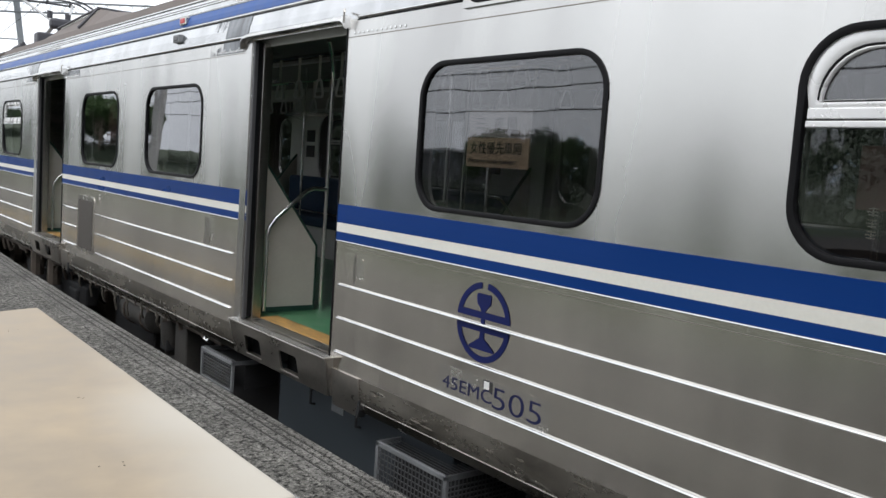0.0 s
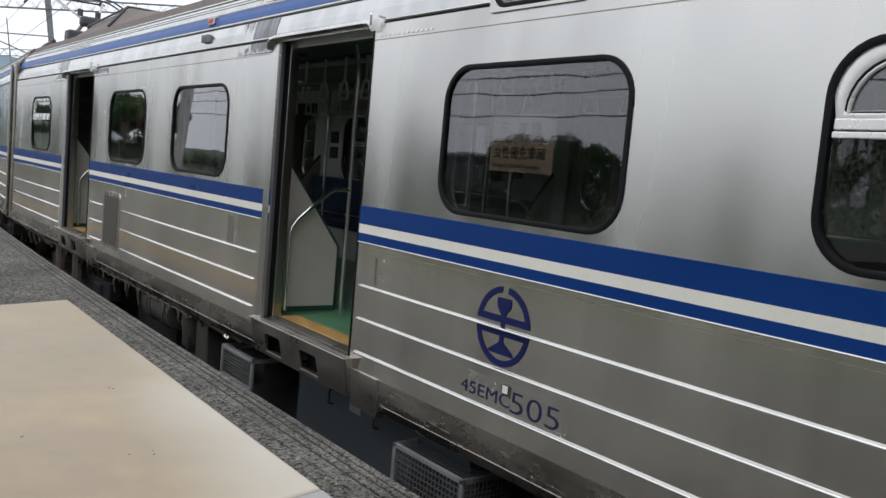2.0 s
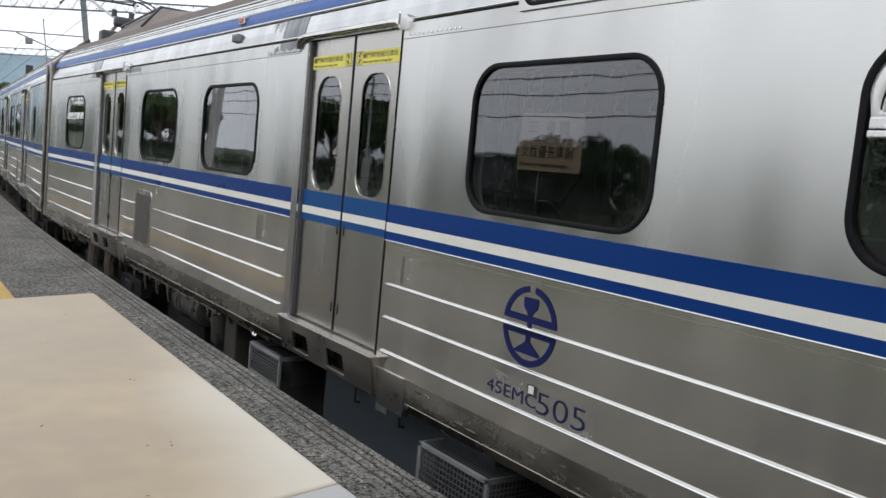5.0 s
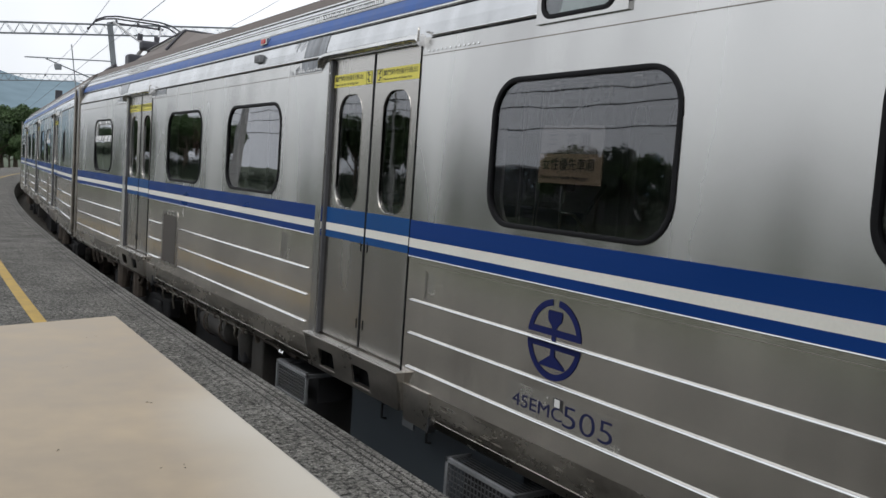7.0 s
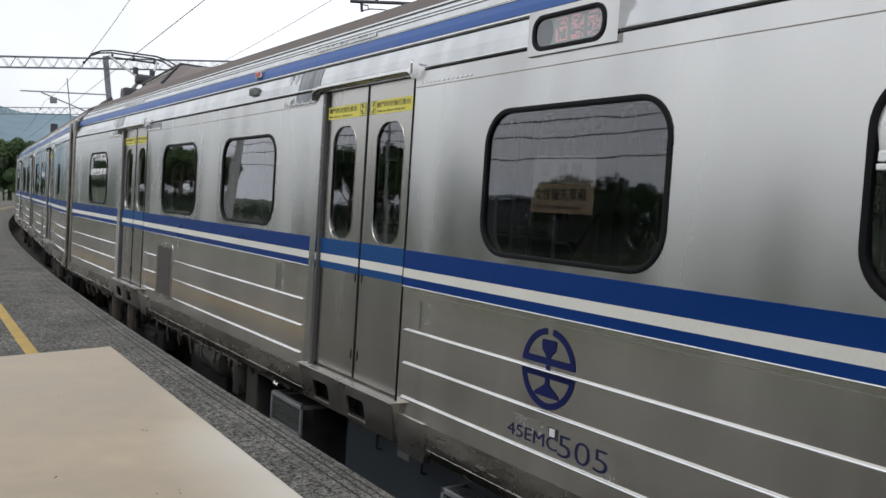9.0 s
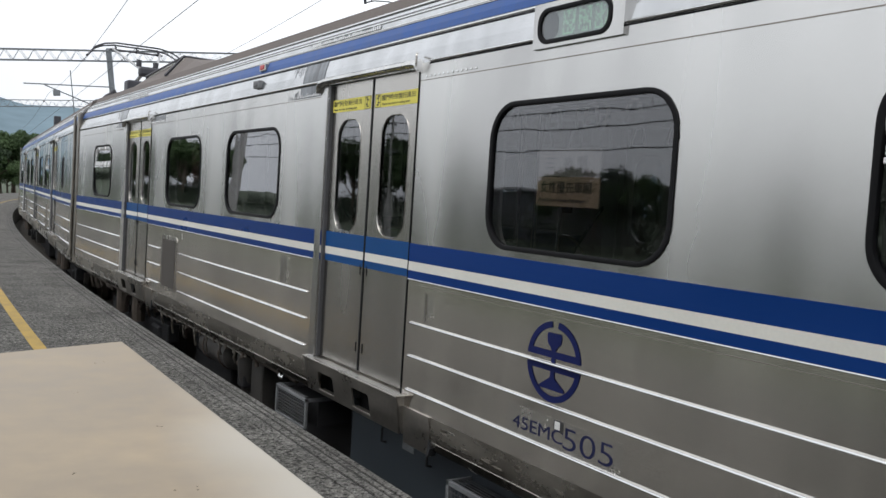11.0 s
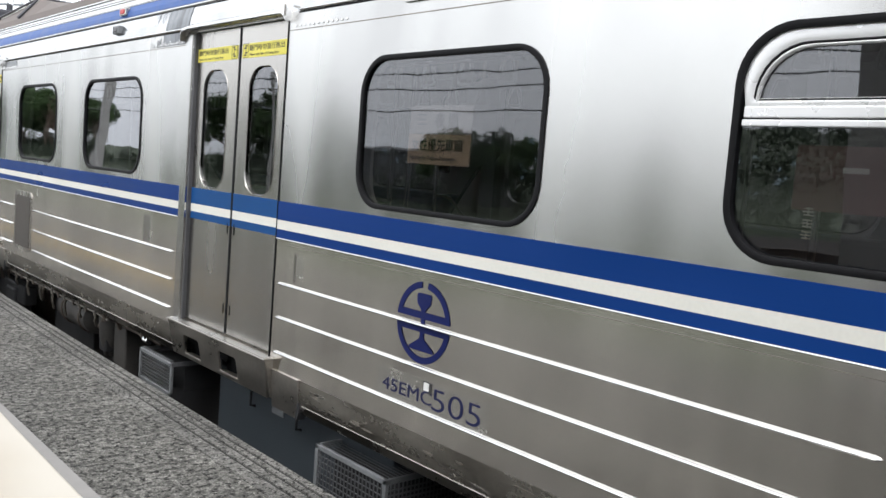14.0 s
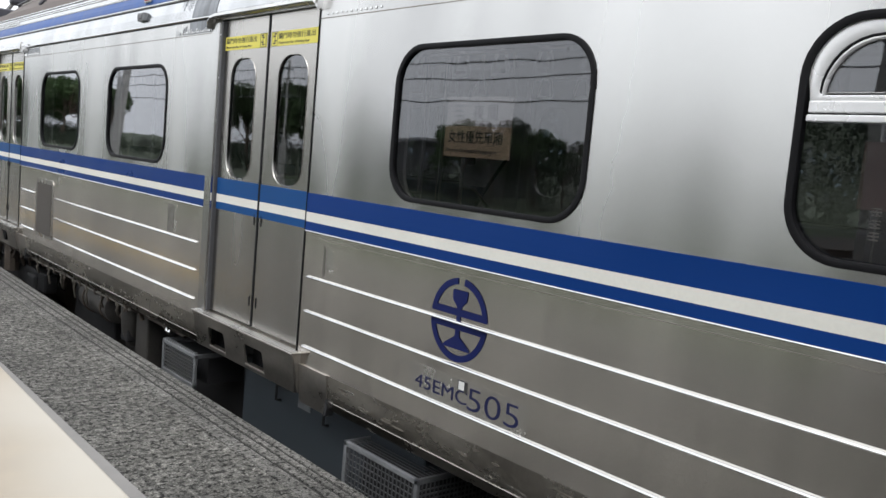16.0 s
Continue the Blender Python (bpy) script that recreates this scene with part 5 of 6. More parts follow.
tube(bm, [(-0.27, PY + 0.5, 3.24), (-0.12, PY - 0.75, 3.62)], 0.035, 8)
tube(bm, [(0.03, PY + 0.5, 3.24), (0.09, PY - 0.75, 3.62)], 0.035, 8)
tube(bm, [(-0.12, PY - 0.75, 3.62), (-0.57, PY + 0.25, 4.12)], 0.025, 8)
tube(bm, [(0.09, PY - 0.75, 3.62), (0.33, PY + 0.25, 4.12)], 0.025, 8)
tube(bm, [(-0.62, PY + 0.5, 3.2), (-0.62, PY + 0.5, 3.24)], 0.02, 6)
share("frame_arm", finish("frame_arm", bm, PANTO_PALE, True), panto)
bm = bmesh.new()
for dy in (0.08, 0.42):
    tube(bm, [(-0.98, PY + dy, 3.97), (-0.90, PY + dy, 4.09), (-0.74, PY + dy, 4.17), (-0.52, PY + dy, 4.21), (0.28, PY + dy, 4.21), (0.50, PY + dy, 4.17), (0.66, PY + dy, 4.09), (0.74, PY + dy, 3.97)], 0.016, 6)
for x in (-0.4, 0.0, 0.4):
    tube(bm, [(x - 0.12, PY + 0.08, 4.12), (x - 0.12, PY + 0.42, 4.12)], 0.016, 6)
    tube(bm, [(x - 0.12, PY + 0.25, 4.07), (x - 0.12, PY + 0.25, 4.20)], 0.014, 6)
tube(bm, [(-0.62, PY + 0.25, 4.10), (0.38, PY + 0.25, 4.10)], 0.02, 6)
share("bow_head", finish("bow_head", bm, PANTO, True), panto)

bm = bmesh.new()
box(bm, -0.22, 0.18, PY - 0.90, PY - 0.66, 3.52, 3.70, 0.05)
tube(bm, [(-0.22, PY - 0.78, 3.70), (-0.22, PY - 0.78, 3.82)], 0.05, 8)
tube(bm, [(0.08, PY - 0.78, 3.70), (0.08, PY - 0.78, 3.80)], 0.05, 8)
tube(bm, [(-0.04, PY - 0.78, 3.0), (-0.04, PY - 0.78, 3.55)], 0.05, 8)
share("knee_insulator", finish("knee_insulator", bm, PANTO), panto, label="black knee joint and insulators")

# gangway bellows between the cars
bm = bmesh.new()
for k in range(6):
    y = HALF + 0.015 + k * 0.068
    box(bm, -0.62, 0.62, y, y + 0.05, 0.30, 2.45, 0.02)
part("gangway", bm, RUBBER_GREY, NEAR, "grey ribbed gangway between cars")
bm = bmesh.new()
box(bm, SIDE - 0.006, SIDE + 0.05, HALF + 0.004, HALF + 0.17, 0.12, 2.60, 0.012)
part("gap_shield", bm, STEEL_DIRTY, NEAR, "dull bronze upright shield beside the gangway")

# ---- platform and ground ----
RAD, EDGE_X, EDGE_Y = 266.0, 2.245, 5.5


def along(y, off=0.0):
    """The platform's edge, moved off metres towards the track: a long curve to the right."""
    if y < EDGE_Y:
        return EDGE_X + off, y
    a = (y - EDGE_Y) / RAD
    return EDGE_X + off + (RAD - off) * (1 - math.cos(a)), EDGE_Y + (RAD - off) * math.sin(a)


def ribbon(bm, offs, ya, yb, steps):
    """offs: (offset, z) across; drawn along the curve."""
    rows = []
    for i in range(steps + 1):
        y = ya + (yb - ya) * i / steps
        rows.append([bm.verts.new((*along(y, o), z)) for o, z in offs])
    for a, b in zip(rows, rows[1:]):
        for j in range(len(offs) - 1):
            bm.faces.new((a[j], a[j + 1], b[j + 1], b[j]))
    return bm


PA, PB = -45.0, 95.0
tagged(part("platform", ribbon(bmesh.new(), [(-4.3, -0.85), (-4.3, 0.0), (-3, 0.0), (-1.5, 0.0), (-0.262, 0.0), (-0.262, -0.3)], PA, PB, 120), CONCRETE), "rough weathered grey concrete platform", "platform", kind="structure")
coping = [(-0.259, -0.3), (-0.259, 0.002), (-0.181, 0.003), (-0.178, -0.032), (-0.166, -0.032), (-0.163, 0.003), (-0.115, 0.003), (-0.112, -0.032), (-0.100, -0.032), (-0.097, 0.003), (-0.067, 0.003), (-0.064, -0.032), (-0.053, -0.032), (-0.050, 0.003), (-0.008, 0.002), (0.0, -0.006), (0.0, -0.12), (-0.12, -0.14), (-0.12, -0.85)]
edge_ob = tagged(new("platform_edge"), "grooved concrete coping along the platform edge", "platform edge", kind="structure")
piece = []
y = -12.0
while y < 92:
    piece.append((y, y + 1.998 if y < 40 else y + 6.0))
    y += 2.0 if y < 40 else 6.02
for y0, y1 in piece:
    part("coping_slab", ribbon(bmesh.new(), coping, y0, y1, 4), CONCRETE_EDGE, edge_ob)
for o0, o1 in ((-0.179, -0.165), (-0.113, -0.099), (-0.065, -0.052)):
    part("groove", ribbon(bmesh.new(), [(o0 + 0.001, -0.0015), (o1 - 0.001, -0.0015)], -12.0, 92.0, 120), GROOVE, edge_ob, "dark filled groove in the coping")
tagged(part("yellow_line", ribbon(bmesh.new(), [(-1.18, 0.001), (-1.18, 0.004), (-1.07, 0.004), (-1.07, 0.001)], 7.4, 90, 80), YELLOW_LINE), "worn yellow safety line on the platform", "floor marking", kind="structure")
bm = bmesh.new()
g = [(-3000, -1500), (3000, -1500), (3000, 4000), (-3000, 4000)]
bm.faces.new([bm.verts.new((x, y, -0.86)) for x, y in g])
tagged(part("ground", bm, EARTH), "grassy ground beyond the station", "ground", kind="structure")
tagged(part("track_bed", ribbon(bmesh.new(), [(-0.1, -0.855), (0.2, -0.80), (3.6, -0.80), (4.4, -0.80), (8.0, -0.80), (8.6, -0.855)], PA, 200, 120), BALLAST), "dark ballast under the tracks", "track bed", kind="structure")
tagged(part("track_bed", ribbon(bmesh.new(), [(-10.55, -0.855), (-10.7, -0.80), (-16, -0.80), (-16.4, -0.855)], PA, 200, 120), BALLAST), "dark ballast under the tracks", "track bed", kind="structure")
for o in (1.22, 2.29, 5.4, 6.47, -12.0, -13.07):
    tagged(part("rail", ribbon(bmesh.new(), [(o - 0.04, -0.80), (o - 0.035, -0.65), (o + 0.035, -0.65), (o + 0.04, -0.80)], PA, 200, 80), RAIL), "worn steel rail", "rail", kind="structure")

# ---- the slab beside the camera ----
slab_y, slab_x = 1.475, 0.322
parapet = thing("parapet", "low wall with a cream stone slab on top", "wall", (0, 0, 0))
z1 = 1.226


def slab_piece(name, shape, z0, top, mat, label, bevel):
    bm = bmesh.new()
    a = [bm.verts.new((x, y, z0)) for x, y in shape]
    b = [bm.verts.new((x, y, top)) for x, y in shape]
    bm.faces.new(a), bm.faces.new(b)
    for i in range(4):
        bm.faces.new((a[i], a[i - 1], b[i - 1], b[i]))
    if bevel:
        bmesh.ops.bevel(bm, geom=list(bm.edges), offset=bevel, segments=3, affect="EDGES", profile=0.5)
    part(name, bm, mat, parapet, label)


slab_piece("slab", [(slab_x, slab_y), (slab_x - 0.007, 0.592), (-1.3, 0.24), (-1.3, 0.93)], z1 - 0.03, z1, STONE, "cream polished stone slab with paler worn edges", 0.003)
slab_piece("slab", [(slab_x - 0.007, 0.590), (slab_x - 0.010, -0.6), (-1.3, -0.95), (-1.3, 0.237)], z1 - 0.03, z1 - 0.001, STONE_GREY, "pale grey stone slab", 0.001)
slab_piece("wall_body", [(slab_x + 0.024, slab_y - 0.06), (slab_x + 0.036, -0.5), (-1.2, -0.85), (-1.2, 0.86)], 0.0, z1 - 0.03, LEDGE, "grey cement ledge and wall body", 0.0)
bm = bmesh.new()
rnd = random.Random(8)
for x, y in ((0.02, 1.02), (0.19, 1.12), (0.06, 1.21), (0.24, 0.93), (0.12, 0.80), (0.21, 0.72), (-0.08, 1.05), (0.25, 1.30), (0.16, 0.62)):
    for _ in range(3):
        qx, qy, rr = x + rnd.uniform(-0.012, 0.012), y + rnd.uniform(-0.006, 0.006), rnd.uniform(0.0003, 0.0008)
        bmesh.ops.create_icosphere(bm, subdivisions=1, radius=rr, matrix=Matrix.Translation((qx, qy, z1 + 0.0004)) @ Matrix.Diagonal((1.8, 1, 0.4, 1)))
tagged(part("dirt_specks", bm, RUST, None), "dark specks of dirt lying on the stone slab", "dirt", kind="stuff")


# ---- overhead line ----
def truss(parent, p, q, depth, width=0.4, bays=18, r=0.03):
    """A lattice beam from p to q."""
    p, q = Vector(p), Vector(q)
    d = (q - p).normalized()
    side = d.cross(Vector((0, 0, 1))).normalized() * width / 2
    up = Vector((0, 0, depth))
    for s in (-1, 1):
        for u in (0, 1):
            bm = bmesh.new()
            tube(bm, [p + side * s + up * u, q + side * s + up * u], r, 5)
            part("beam_chord", bm, GALV, parent)
    for i in range(bays):
        bm = bmesh.new()
        a, m, b = (p + (q - p) * ((i + k) / bays) for k in (0, 0.5, 1))
        for s in (-1, 1):
            bm = bmesh.new()
            tube(bm, [a + side * s, m + side * s + up, b + side * s], r * 0.65, 4)
            part("lattice_bar", bm, GALV, parent)


def portal(x, y, lo, hi, masts, z, depth, lean, label="galvanised lattice portal carrying the overhead line"):
    ob = thing("catenary_portal", label, "portal", (x, y, -0.85), (0, -lean, 0), "overhead line portals")
    truss(ob, (lo, 0, z), (hi, 0, z), depth, 0.4, int((hi - lo) / 0.62), 0.026)
    for mx in masts:
        bm = bmesh.new()
        box(bm, mx - 0.12, mx + 0.12, -0.12, 0.12, -2.6, z + depth + 0.12, 0.02)
        part("mast", bm, GALV, ob, "grey steel mast")
    return ob


p1 = portal(4.75, 45.0, -13.5, 13.0, (-13.2, 5.35, 12.7), 7.72, 0.50, 7.3)
bm = bmesh.new()
tube(bm, [(5.3, -0.5, 6.40), (1.3, -0.5, 6.60)], 0.032, 6)
tube(bm, [(5.3, -0.5, 5.05), (3.3, -0.5, 6.0), (2.2, -0.5, 6.52)], 0.032, 6)
tube(bm, [(3.4, -0.5, 7.2), (3.4, -0.5, 5.0)], 0.028, 6)
box(bm, 2.55, 2.85, -0.6, -0.4, 6.0, 6.28, 0.03)
part("bracket_arm", bm, GALV, p1)
arm = thing("bracket_arm", "dark overhead line bracket with a dropper arm", "bracket", (0, 0, 0), group="")
bm = bmesh.new()
tube(bm, [(8.92, 18, 6.22), (12.6, 18, 6.78)], 0.045, 6)
part("main_tube", bm, PANTO, arm)
bm = bmesh.new()
tube(bm, [(9.20, 18, 6.25), (9.23, 18, 6.03)], 0.035, 6)
tube(bm, [(9.22, 18, 6.05), (9.45, 18, 6.14), (9.85, 18, 6.19), (10.6, 18, 6.16)], 0.016, 6)
tube(bm, [(9.20, 18, 6.20), (9.38, 18, 6.20), (9.39, 18, 6.10)], 0.016, 6)
part("steady_arm", bm, PANTO, arm)
bm = bmesh.new()
tube(bm, [(9.60, 18, 6.30), (9.60, 18, 6.50)], 0.04, 6)
part("wire_holder", bm, PANTO, arm)
bm = bmesh.new()
tube(bm, [(12.6, 18, -0.9), (12.6, 18, 7.6)], 0.13, 8)
part("mast", bm, GALV, arm)
p2 = portal(8.6, 80.0, -14.0, 15.0, (-13.7, 7.6, 14.7), 8.1, 0.55, 6.2)
p3 = portal(4.0, -14.0, -13.5, 11.0, (-13.2, 10.6), 7.5, 0.5, 0.0)
bm = bmesh.new()
sig = thing("signal", "dark railway signal on a slim post", "signal", (7.1, 47.0, -0.85))
box(bm, -0.16, 0.16, -0.1, 0.1, 4.6, 5.5, 0.03)
part("signal_head", bm, PANTO, sig)
bm = bmesh.new()
tube(bm, [(0, 0, 0), (0, 0, 4.6)], 0.07, 8)
part("signal_post", bm, GALV, sig)


def overhead(name, pts, r=0.012):
    bm = bmesh.new()
    tube(bm, pts, r, 5)
    return tagged(part(name, bm, WIRE), "thin dark overhead wire", "wire")


for x0, slope, y0, z, sag in ((3.65, 0.077, 12, 4.21, 0.0), (4.12, 0.084, 18.4, 5.39, 0.35), (7.75, 0.070, 19.9, 5.49, 0.3), (-20.0, 0.02, 5, 5.9, 0.2), (-20.0, 0.02, 5, 5.25, 0.3), (-20.4, 0.02, 5, 4.3, 0.25)):
    stops = [-42, -14, 15.5, 45, 80]
    pts = []
    for a, b in zip(stops, stops[1:]):
        for k in range(10):
            u = k / 10
            y = a + (b - a) * u
            pts.append((x0 + slope * (y - y0), y, z + sag * (2 * u - 1) ** 2 - sag * 0.5))
    overhead("contact_wire" if not sag else "messenger_wire", pts, 0.0065 if x0 > 0 else 0.028)
    if x0 > 0 and sag:
        bm = bmesh.new()
        for k in (3, 9, 16, 24, 31):
            p = pts[k]
            bmesh.ops.create_icosphere(bm, subdivisions=1, radius=0.05, matrix=Matrix.Translation(p))
        tagged(part("wire_clamp", bm, WIRE), "small dark clamps on the overhead wire", "clamp", kind="stuff")


# ---- vegetation, buildings and hills ----
def leaf_cloud(bm, rnd, centre, radius, count, size):
    for _ in range(count):
        d = Vector((rnd.gauss(0, 1), rnd.gauss(0, 1), rnd.gauss(0, 0.75))).normalized()
        c = Vector(centre) + d * radius * rnd.uniform(0.45, 1.08)
        s = size * rnd.uniform(0.6, 1.4)
        u = Vector((rnd.gauss(0, 1), rnd.gauss(0, 1), rnd.gauss(0, 0.6))).normalized()
        v = u.orthogonal().normalized()
        w = u.cross(v)
        q = rnd.uniform(0, 6.28)
        e1, e2 = v * math.cos(q) + w * math.sin(q), w * math.cos(q) - v * math.sin(q)
        bm.faces.new([bm.verts.new(c + e1 * s * a + e2 * s * b + u * s * h) for a, b, h in ((-1, 0, 0), (0, -0.45, 0.2), (1, 0, 0), (0, 0.45, 0.2))])


def tree_kind(seed, height, spread, mat):
    """Trunk, limbs and crown of one kind of tree."""
    rnd = random.Random(seed)
    bm = bmesh.new()
    h = height
    tube(bm, [(0, 0, 0), (0.05 * h * rnd.uniform(-1, 1), 0.03 * h, h * 0.35), (0.02 * h, 0.02 * h, h * 0.75)], [0.035 * h, 0.025 * h, 0.008 * h], 8)
    tips = []
    for k in range(9):
        a = k * 2.4 + rnd.uniform(-0.4, 0.4)
        z0 = h * rnd.uniform(0.28, 0.6)
        rr = spread * rnd.uniform(0.45, 0.95)
        tip = (rr * math.cos(a), rr * math.sin(a), min(h, z0 + h * rnd.uniform(0.15, 0.4)))
        tube(bm, [(0, 0, z0), (tip[0] * 0.5, tip[1] * 0.5, z0 + (tip[2] - z0) * 0.65), tip], [0.014 * h, 0.009 * h, 0.004 * h], 5)
        tips.append(tip)
    trunk = finish("trunk", bm, BARK)
    bm = bmesh.new()
    for tip in tips + [(0, 0, h * 0.88), (0.1 * h, 0, h * 0.75)]:
        for _ in range(3):
            c = Vector(tip) + Vector((rnd.uniform(-1, 1), rnd.uniform(-1, 1), rnd.uniform(-0.5, 0.6))) * spread * 0.28
            leaf_cloud(bm, rnd, c, spread * rnd.uniform(0.16, 0.32), 260, 0.023 * h)
    return trunk, finish("crown", bm, mat)


KINDS = [tree_kind(11, 6.0, 2.9, LEAF), tree_kind(12, 7.5, 3.0, LEAF_DARK), tree_kind(13, 5.0, 2.6, LEAF_DARK), tree_kind(14, 9.0, 3.4, LEAF)]


def tree(kind, x, y, scale=1.0, turn=0.0):
    ob = thing("tree", "leafy green tree with a ragged crown", "tree", (x, y, -0.86), (0, 0, turn), "trees round the station")
    ob.scale = (scale,) * 3
    share("trunk", KINDS[kind][0], ob)
    share("crown", KINDS[kind][1], ob)
    return ob


rnd = random.Random(3)
for kind, x, y, height in ((0, -33, 43.6, 5.0), (2, -32, 39.4, 4.9), (0, -33.5, 37.2, 4.6), (2, -33, 34.0, 3.9), (1, -36, 29.5, 4.9), (3, -35, 26.0, 5.2), (0, -37, 61.5, 4.6)):
    tree(kind, x, y, height / (6.0, 7.5, 5.0, 9.0)[kind], rnd.uniform(0, 360))
for lo, hi, gap, height in ((66, 75, 3.0, 8.4), (132, 162, 3.4, 9.0), (170, 230, 4.5, 8.0)):
    y = lo
    while y < hi:
        kind = rnd.randrange(4)
        size = height * rnd.uniform(0.8, 1.15) / (6.0, 7.5, 5.0, 9.0)[kind]
        tree(kind, -33 - rnd.uniform(0, 7), y, size, rnd.uniform(0, 360))
        y += gap * rnd.uniform(0.7, 1.3)
# dark trees and hedge added beyond the train to block daylight through its windows
for k in range(16):
    kind = 1 + rnd.randrange(2)
    tree(kind, 15 + rnd.uniform(0, 5), -26 + k * 4.0 + rnd.uniform(-1, 1), 6.5 * rnd.uniform(0.85, 1.15) / (6.0, 7.5, 5.0, 9.0)[kind], rnd.uniform(0, 360))
bm = bmesh.new()
for k in range(210):
    leaf_cloud(bm, rnd, (10.8 + rnd.uniform(-0.4, 0.4), -28 + (k // 3) * 0.9, 0.1 + 1.05 * (k % 3) + rnd.uniform(0, 0.5)), rnd.uniform(0.8, 1.1), 260, 0.105)
tagged(part("hedge", bm, HEDGE), "added dense dark green hedge that darkens the far windows", "hedge", kind="stuff")
bm = bmesh.new()
for k in range(230):
    y = 6 + k * 0.95
    leaf_cloud(bm, rnd, (-30 + rnd.uniform(-1.2, 1.2), y, -0.3 + rnd.uniform(0, 0.7)), rnd.uniform(0.7, 1.2), 150, 0.095)
tagged(part("hedge", bm, HEDGE), "dense dark green hedge along the line", "hedge", kind="stuff")
bm = bmesh.new()
for k in range(150):
    if 90 < 8 + k * 1.15 < 124:
        continue
    leaf_cloud(bm, rnd, (-38 + rnd.uniform(-1.5, 1.5), 8 + k * 1.15, 0.4 + rnd.uniform(0, 1.3)), rnd.uniform(1.1, 1.6), 220, 0.135)
tagged(part("hedge", bm, HEDGE), "dense dark green bushes under the trees", "bushes", kind="stuff")
for k in range(10):
    tree(rnd.randrange(4), -1 - rnd.uniform(0, 7) + k * 0.5, 98 + rnd.uniform(0, 12), rnd.uniform(0.42, 0.62), rnd.uniform(0, 360))
for k in range(9):
    tree(rnd.randrange(4), 7.0 + k * 0.75, 103 + rnd.uniform(0, 12), rnd.uniform(0.6, 0.85), rnd.uniform(0, 360))
for k in range(16):
    tree(rnd.randrange(4), -14 + k * 3.2, 125 + rnd.uniform(0, 20), rnd.uniform(0.4, 0.6), rnd.uniform(0, 360))


def building(x0, x1, y0, y1, h, mat, roof_h, label):
    ob = thing("station_building", label, "building", (0, 0, 0))
    bm = bmesh.new()
    box(bm, x0, x1, y0, y1, -0.86, h)
    part("wall", bm, mat, ob)
    bm = bmesh.new()
    sweep_y(bm, [(x0 - 0.6, h), ((x0 + x1) / 2, h + roof_h), (x1 + 0.6, h), (x1 + 0.6, h + 0.15), ((x0 + x1) / 2, h + roof_h + 0.15), (x0 - 0.6, h + 0.15)], y0 - 0.5, y1 + 0.04, 1, True)
    part("roof", bm, TILE_ROOF, ob)
    n = max(2, int((y1 - y0) / 3))
    for k in range(n):
        y = y0 + (y1 - y0) * (k + 0.5) / n
        bm = bmesh.new()
        box(bm, x1 - 0.05, x1 + 0.03, y - 0.6, y + 0.6, 1.0, 2.2, 0.01)
        part("window", bm, RUBBER_GREY, ob)
    return ob


building(-44.0, -35.5, 46.6, 60.0, 2.75, TILE_ROOF, 0.35, "low dark shed with a flat sheet roof beyond the tracks")
building(-9.5, -3.6, -34.0, 3.85, 3.6, WALL_PAINT, 0.9, "grey station building with a sheet roof")

column = thing("platform_column", "grey concrete column on the platform", "column", (-1.3, 19.15, -0.2), (0, -7.3, 0))
bm = bmesh.new()
box(bm, -0.10, 0.10, 0.02, 0.2, 0.0, 6.5, 0.03)
part("shaft", bm, PLASTER, column)
bm = bmesh.new()
box(bm, -0.9, 0.22, -0.12, 0.12, 5.6, 5.85, 0.02)
part("bracket", bm, GALV, column)

# platform lamp post near the far end
post = thing("platform_lamp", "slim white platform lamp post", "lamp post", (1.6, 60.0, 0))
bm = bmesh.new()
tube(bm, [(0, 0, 0), (0, 0, 3.6)], 0.06, 8)
part("pole", bm, ALU, post, smooth=True)
bm = bmesh.new()
box(bm, -0.45, 0.45, -0.12, 0.12, 3.55, 3.68, 0.03)
part("lamp_head", bm, ALU, post)

# poles of the line beyond the other track
for y in (-14.0, 15.5, 45.0, 80.0):
    pole = thing("utility_pole", "slim grey concrete utility pole with a crossarm", "utility pole", (-20.2, y, -0.86), group="utility poles")
    bm = bmesh.new()
    tube(bm, [(0, 0, 0), (0, 0, 7.4)], 0.11, 8)
    part("shaft", bm, PLASTER, pole, smooth=True)
    bm = bmesh.new()
    box(bm, -0.35, 0.55, -0.05, 0.05, 5.15, 5.25, 0.01)
    box(bm, -0.35, 0.55, -0.05, 0.05, 6.85, 6.95, 0.01)
    part("crossarm", bm, GALV, pole)

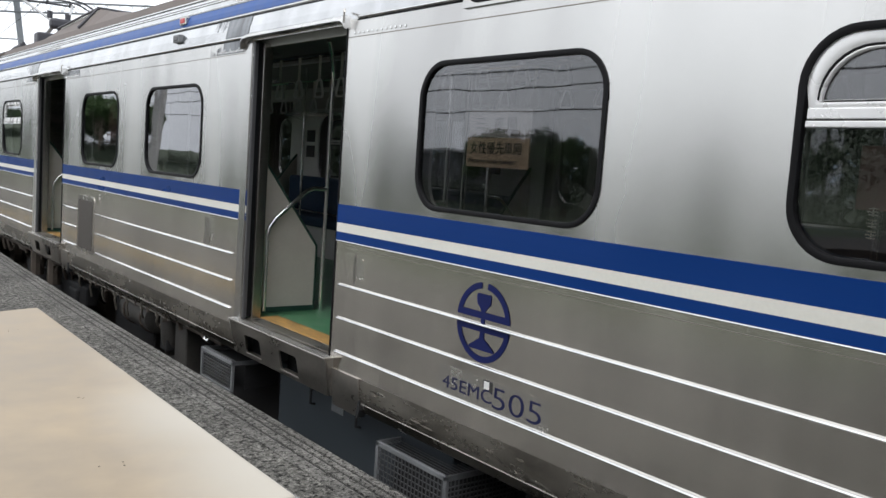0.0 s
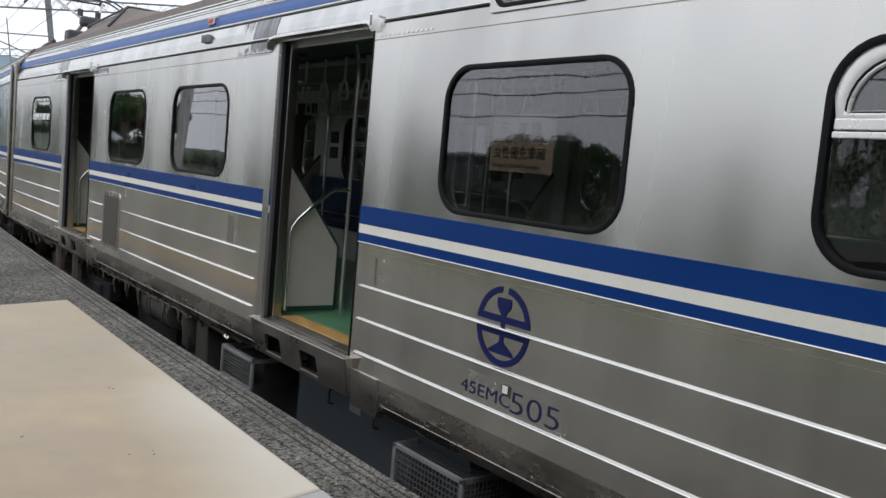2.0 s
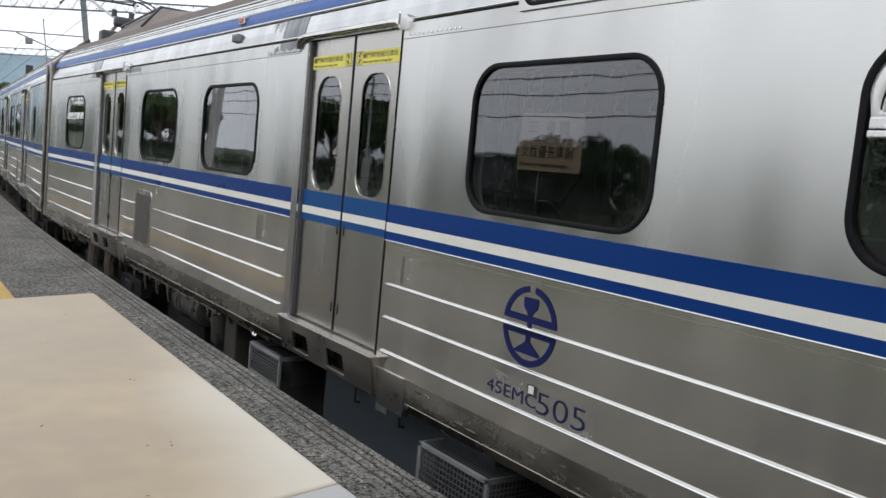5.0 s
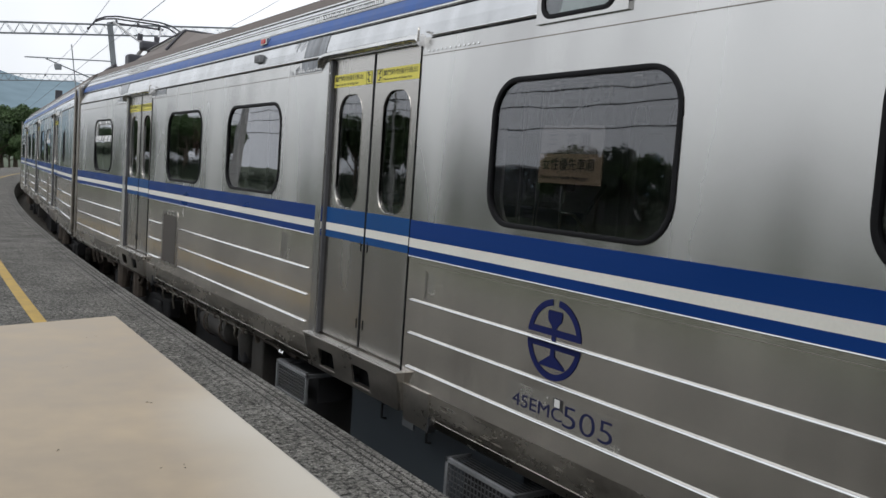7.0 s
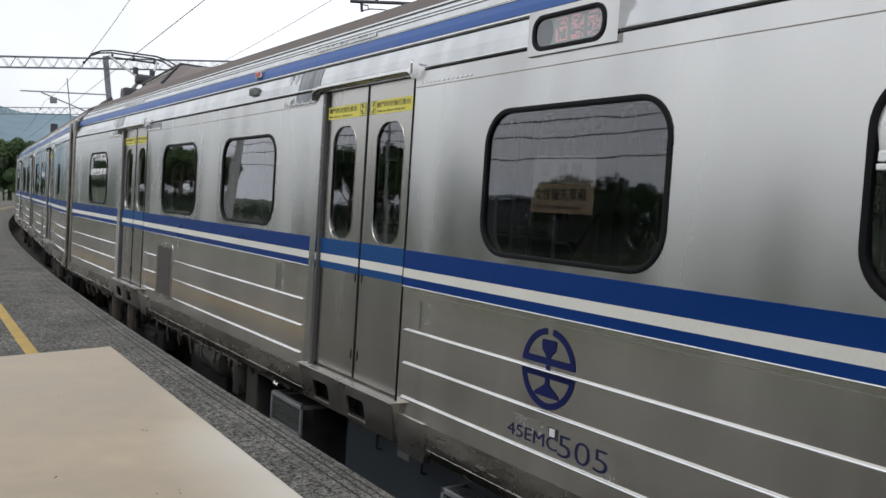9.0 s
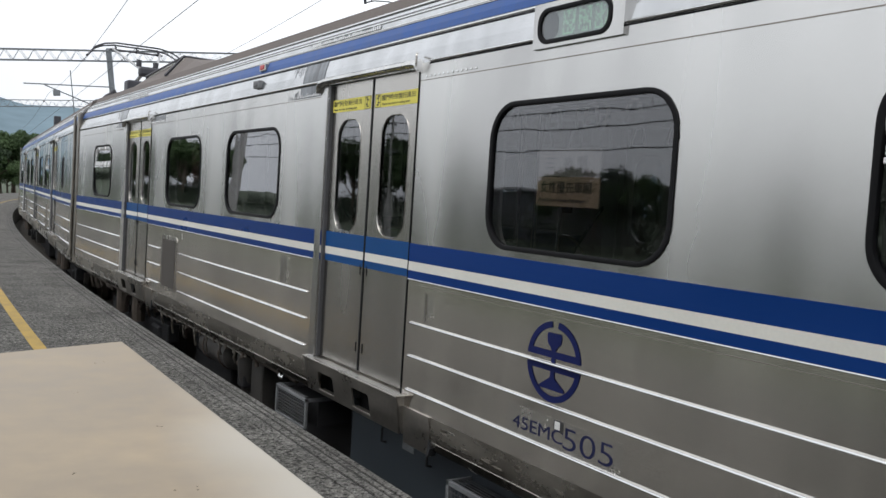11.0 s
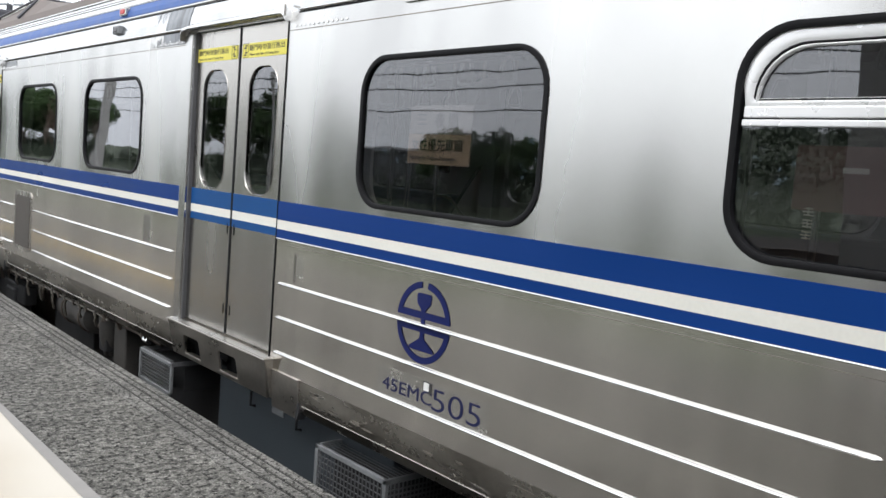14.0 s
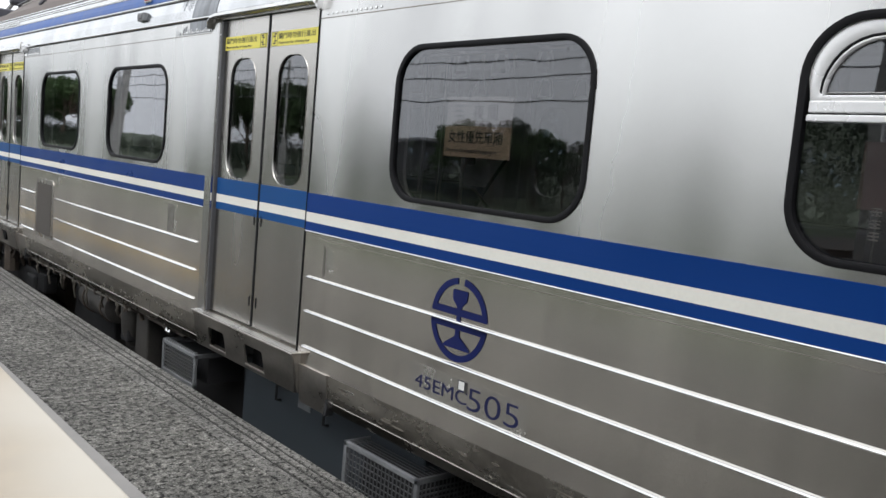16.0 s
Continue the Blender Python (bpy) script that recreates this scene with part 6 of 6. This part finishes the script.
# hills behind everything, with distance haze painted into their blue-grey colour
bm = bmesh.new()
rows = []
for j, (dist, hgt) in enumerate(((1500, 0.0), (1650, 0.5), (1900, 1.0), (2300, 0.7), (2400, 0.0))):
    row = []
    for i in range(90):
        a = radians(-6 + 76 * i / 89)
        n = noise.noise(Vector((i * 0.13, 1.7, 0))) * 0.5 + noise.noise(Vector((i * 0.37, 5.2, j * 0.3))) * 0.22
        hh = (160 + 60 * n) * min(1, 0.25 + i / 9)
        row.append(bm.verts.new((dist * math.sin(a), dist * math.cos(a), -1 + max(15, hh) * hgt)))
    rows.append(row)
for a, b in zip(rows, rows[1:]):
    for i in range(89):
        bm.faces.new((a[i], a[i + 1], b[i + 1], b[i]))
tagged(part("backdrop_hills", bm, HILL, None, "", True), "haze-tinted blue-green hills on the horizon", "hills", kind="structure")


# ---- what moves ----
def motions():
    pull = ((0.0, 0.0), (12.8, 0.0), (13.5, 0.014), (14.0, 0.025), (14.5, 0.040), (15.0, 0.068), (15.5, 0.113), (16.0, 0.177))
    for car in cars:
        m = car.matrix_basis.copy()
        walk(car, [(t, m @ pose(0, -s, 0)) for t, s in pull])
    for ob in [o for c in cars for o in c.children_recursive if o.name.startswith("wheelset")]:
        at = ob.matrix_basis.translation.copy()
        walk(ob, [(t, pose(*at, math.degrees(s / 0.43))) for t, s in pull])
    gap = ((0.0, 0.600), (2.3, 0.600), (2.5, 0.585), (2.6, 0.555), (2.8, 0.490), (3.0, 0.410), (3.2, 0.320), (3.4, 0.240), (3.6, 0.185), (3.8, 0.143), (4.0, 0.108), (4.2, 0.080), (4.6, 0.035), (5.0, 0.0), (16.0, 0.0))
    led = bpy.data.objects[NEAR["led"]]
    walk(led, [(t, pose(x, y, 0)) for t, x, y in ((0.0, 0.02, -0.1), (7.4, 0.02, -0.1), (7.6, 0.0, -0.06), (8.0, 0.0, 0.0), (9.3, 0.0, 0.0), (9.9, 0.0, 0.06), (10.2, 0.02, 0.1), (16.0, 0.02, 0.1))])
    green = bpy.data.objects[NEAR["led_green"]]
    walk(green, [(t, pose(x, y, 0)) for t, x, y in ((0.0, 0.02, -0.1), (10.4, 0.02, -0.1), (10.7, 0.0, -0.06), (11.2, 0.0, 0.0), (16.0, 0.0, 0.0))])
    for leaf, hand, c in NEAR_LEAVES:
        walk(leaf, [(t, pose(SIDE + 0.028, c + hand * g, 0)) for t, g in gap])


motions()
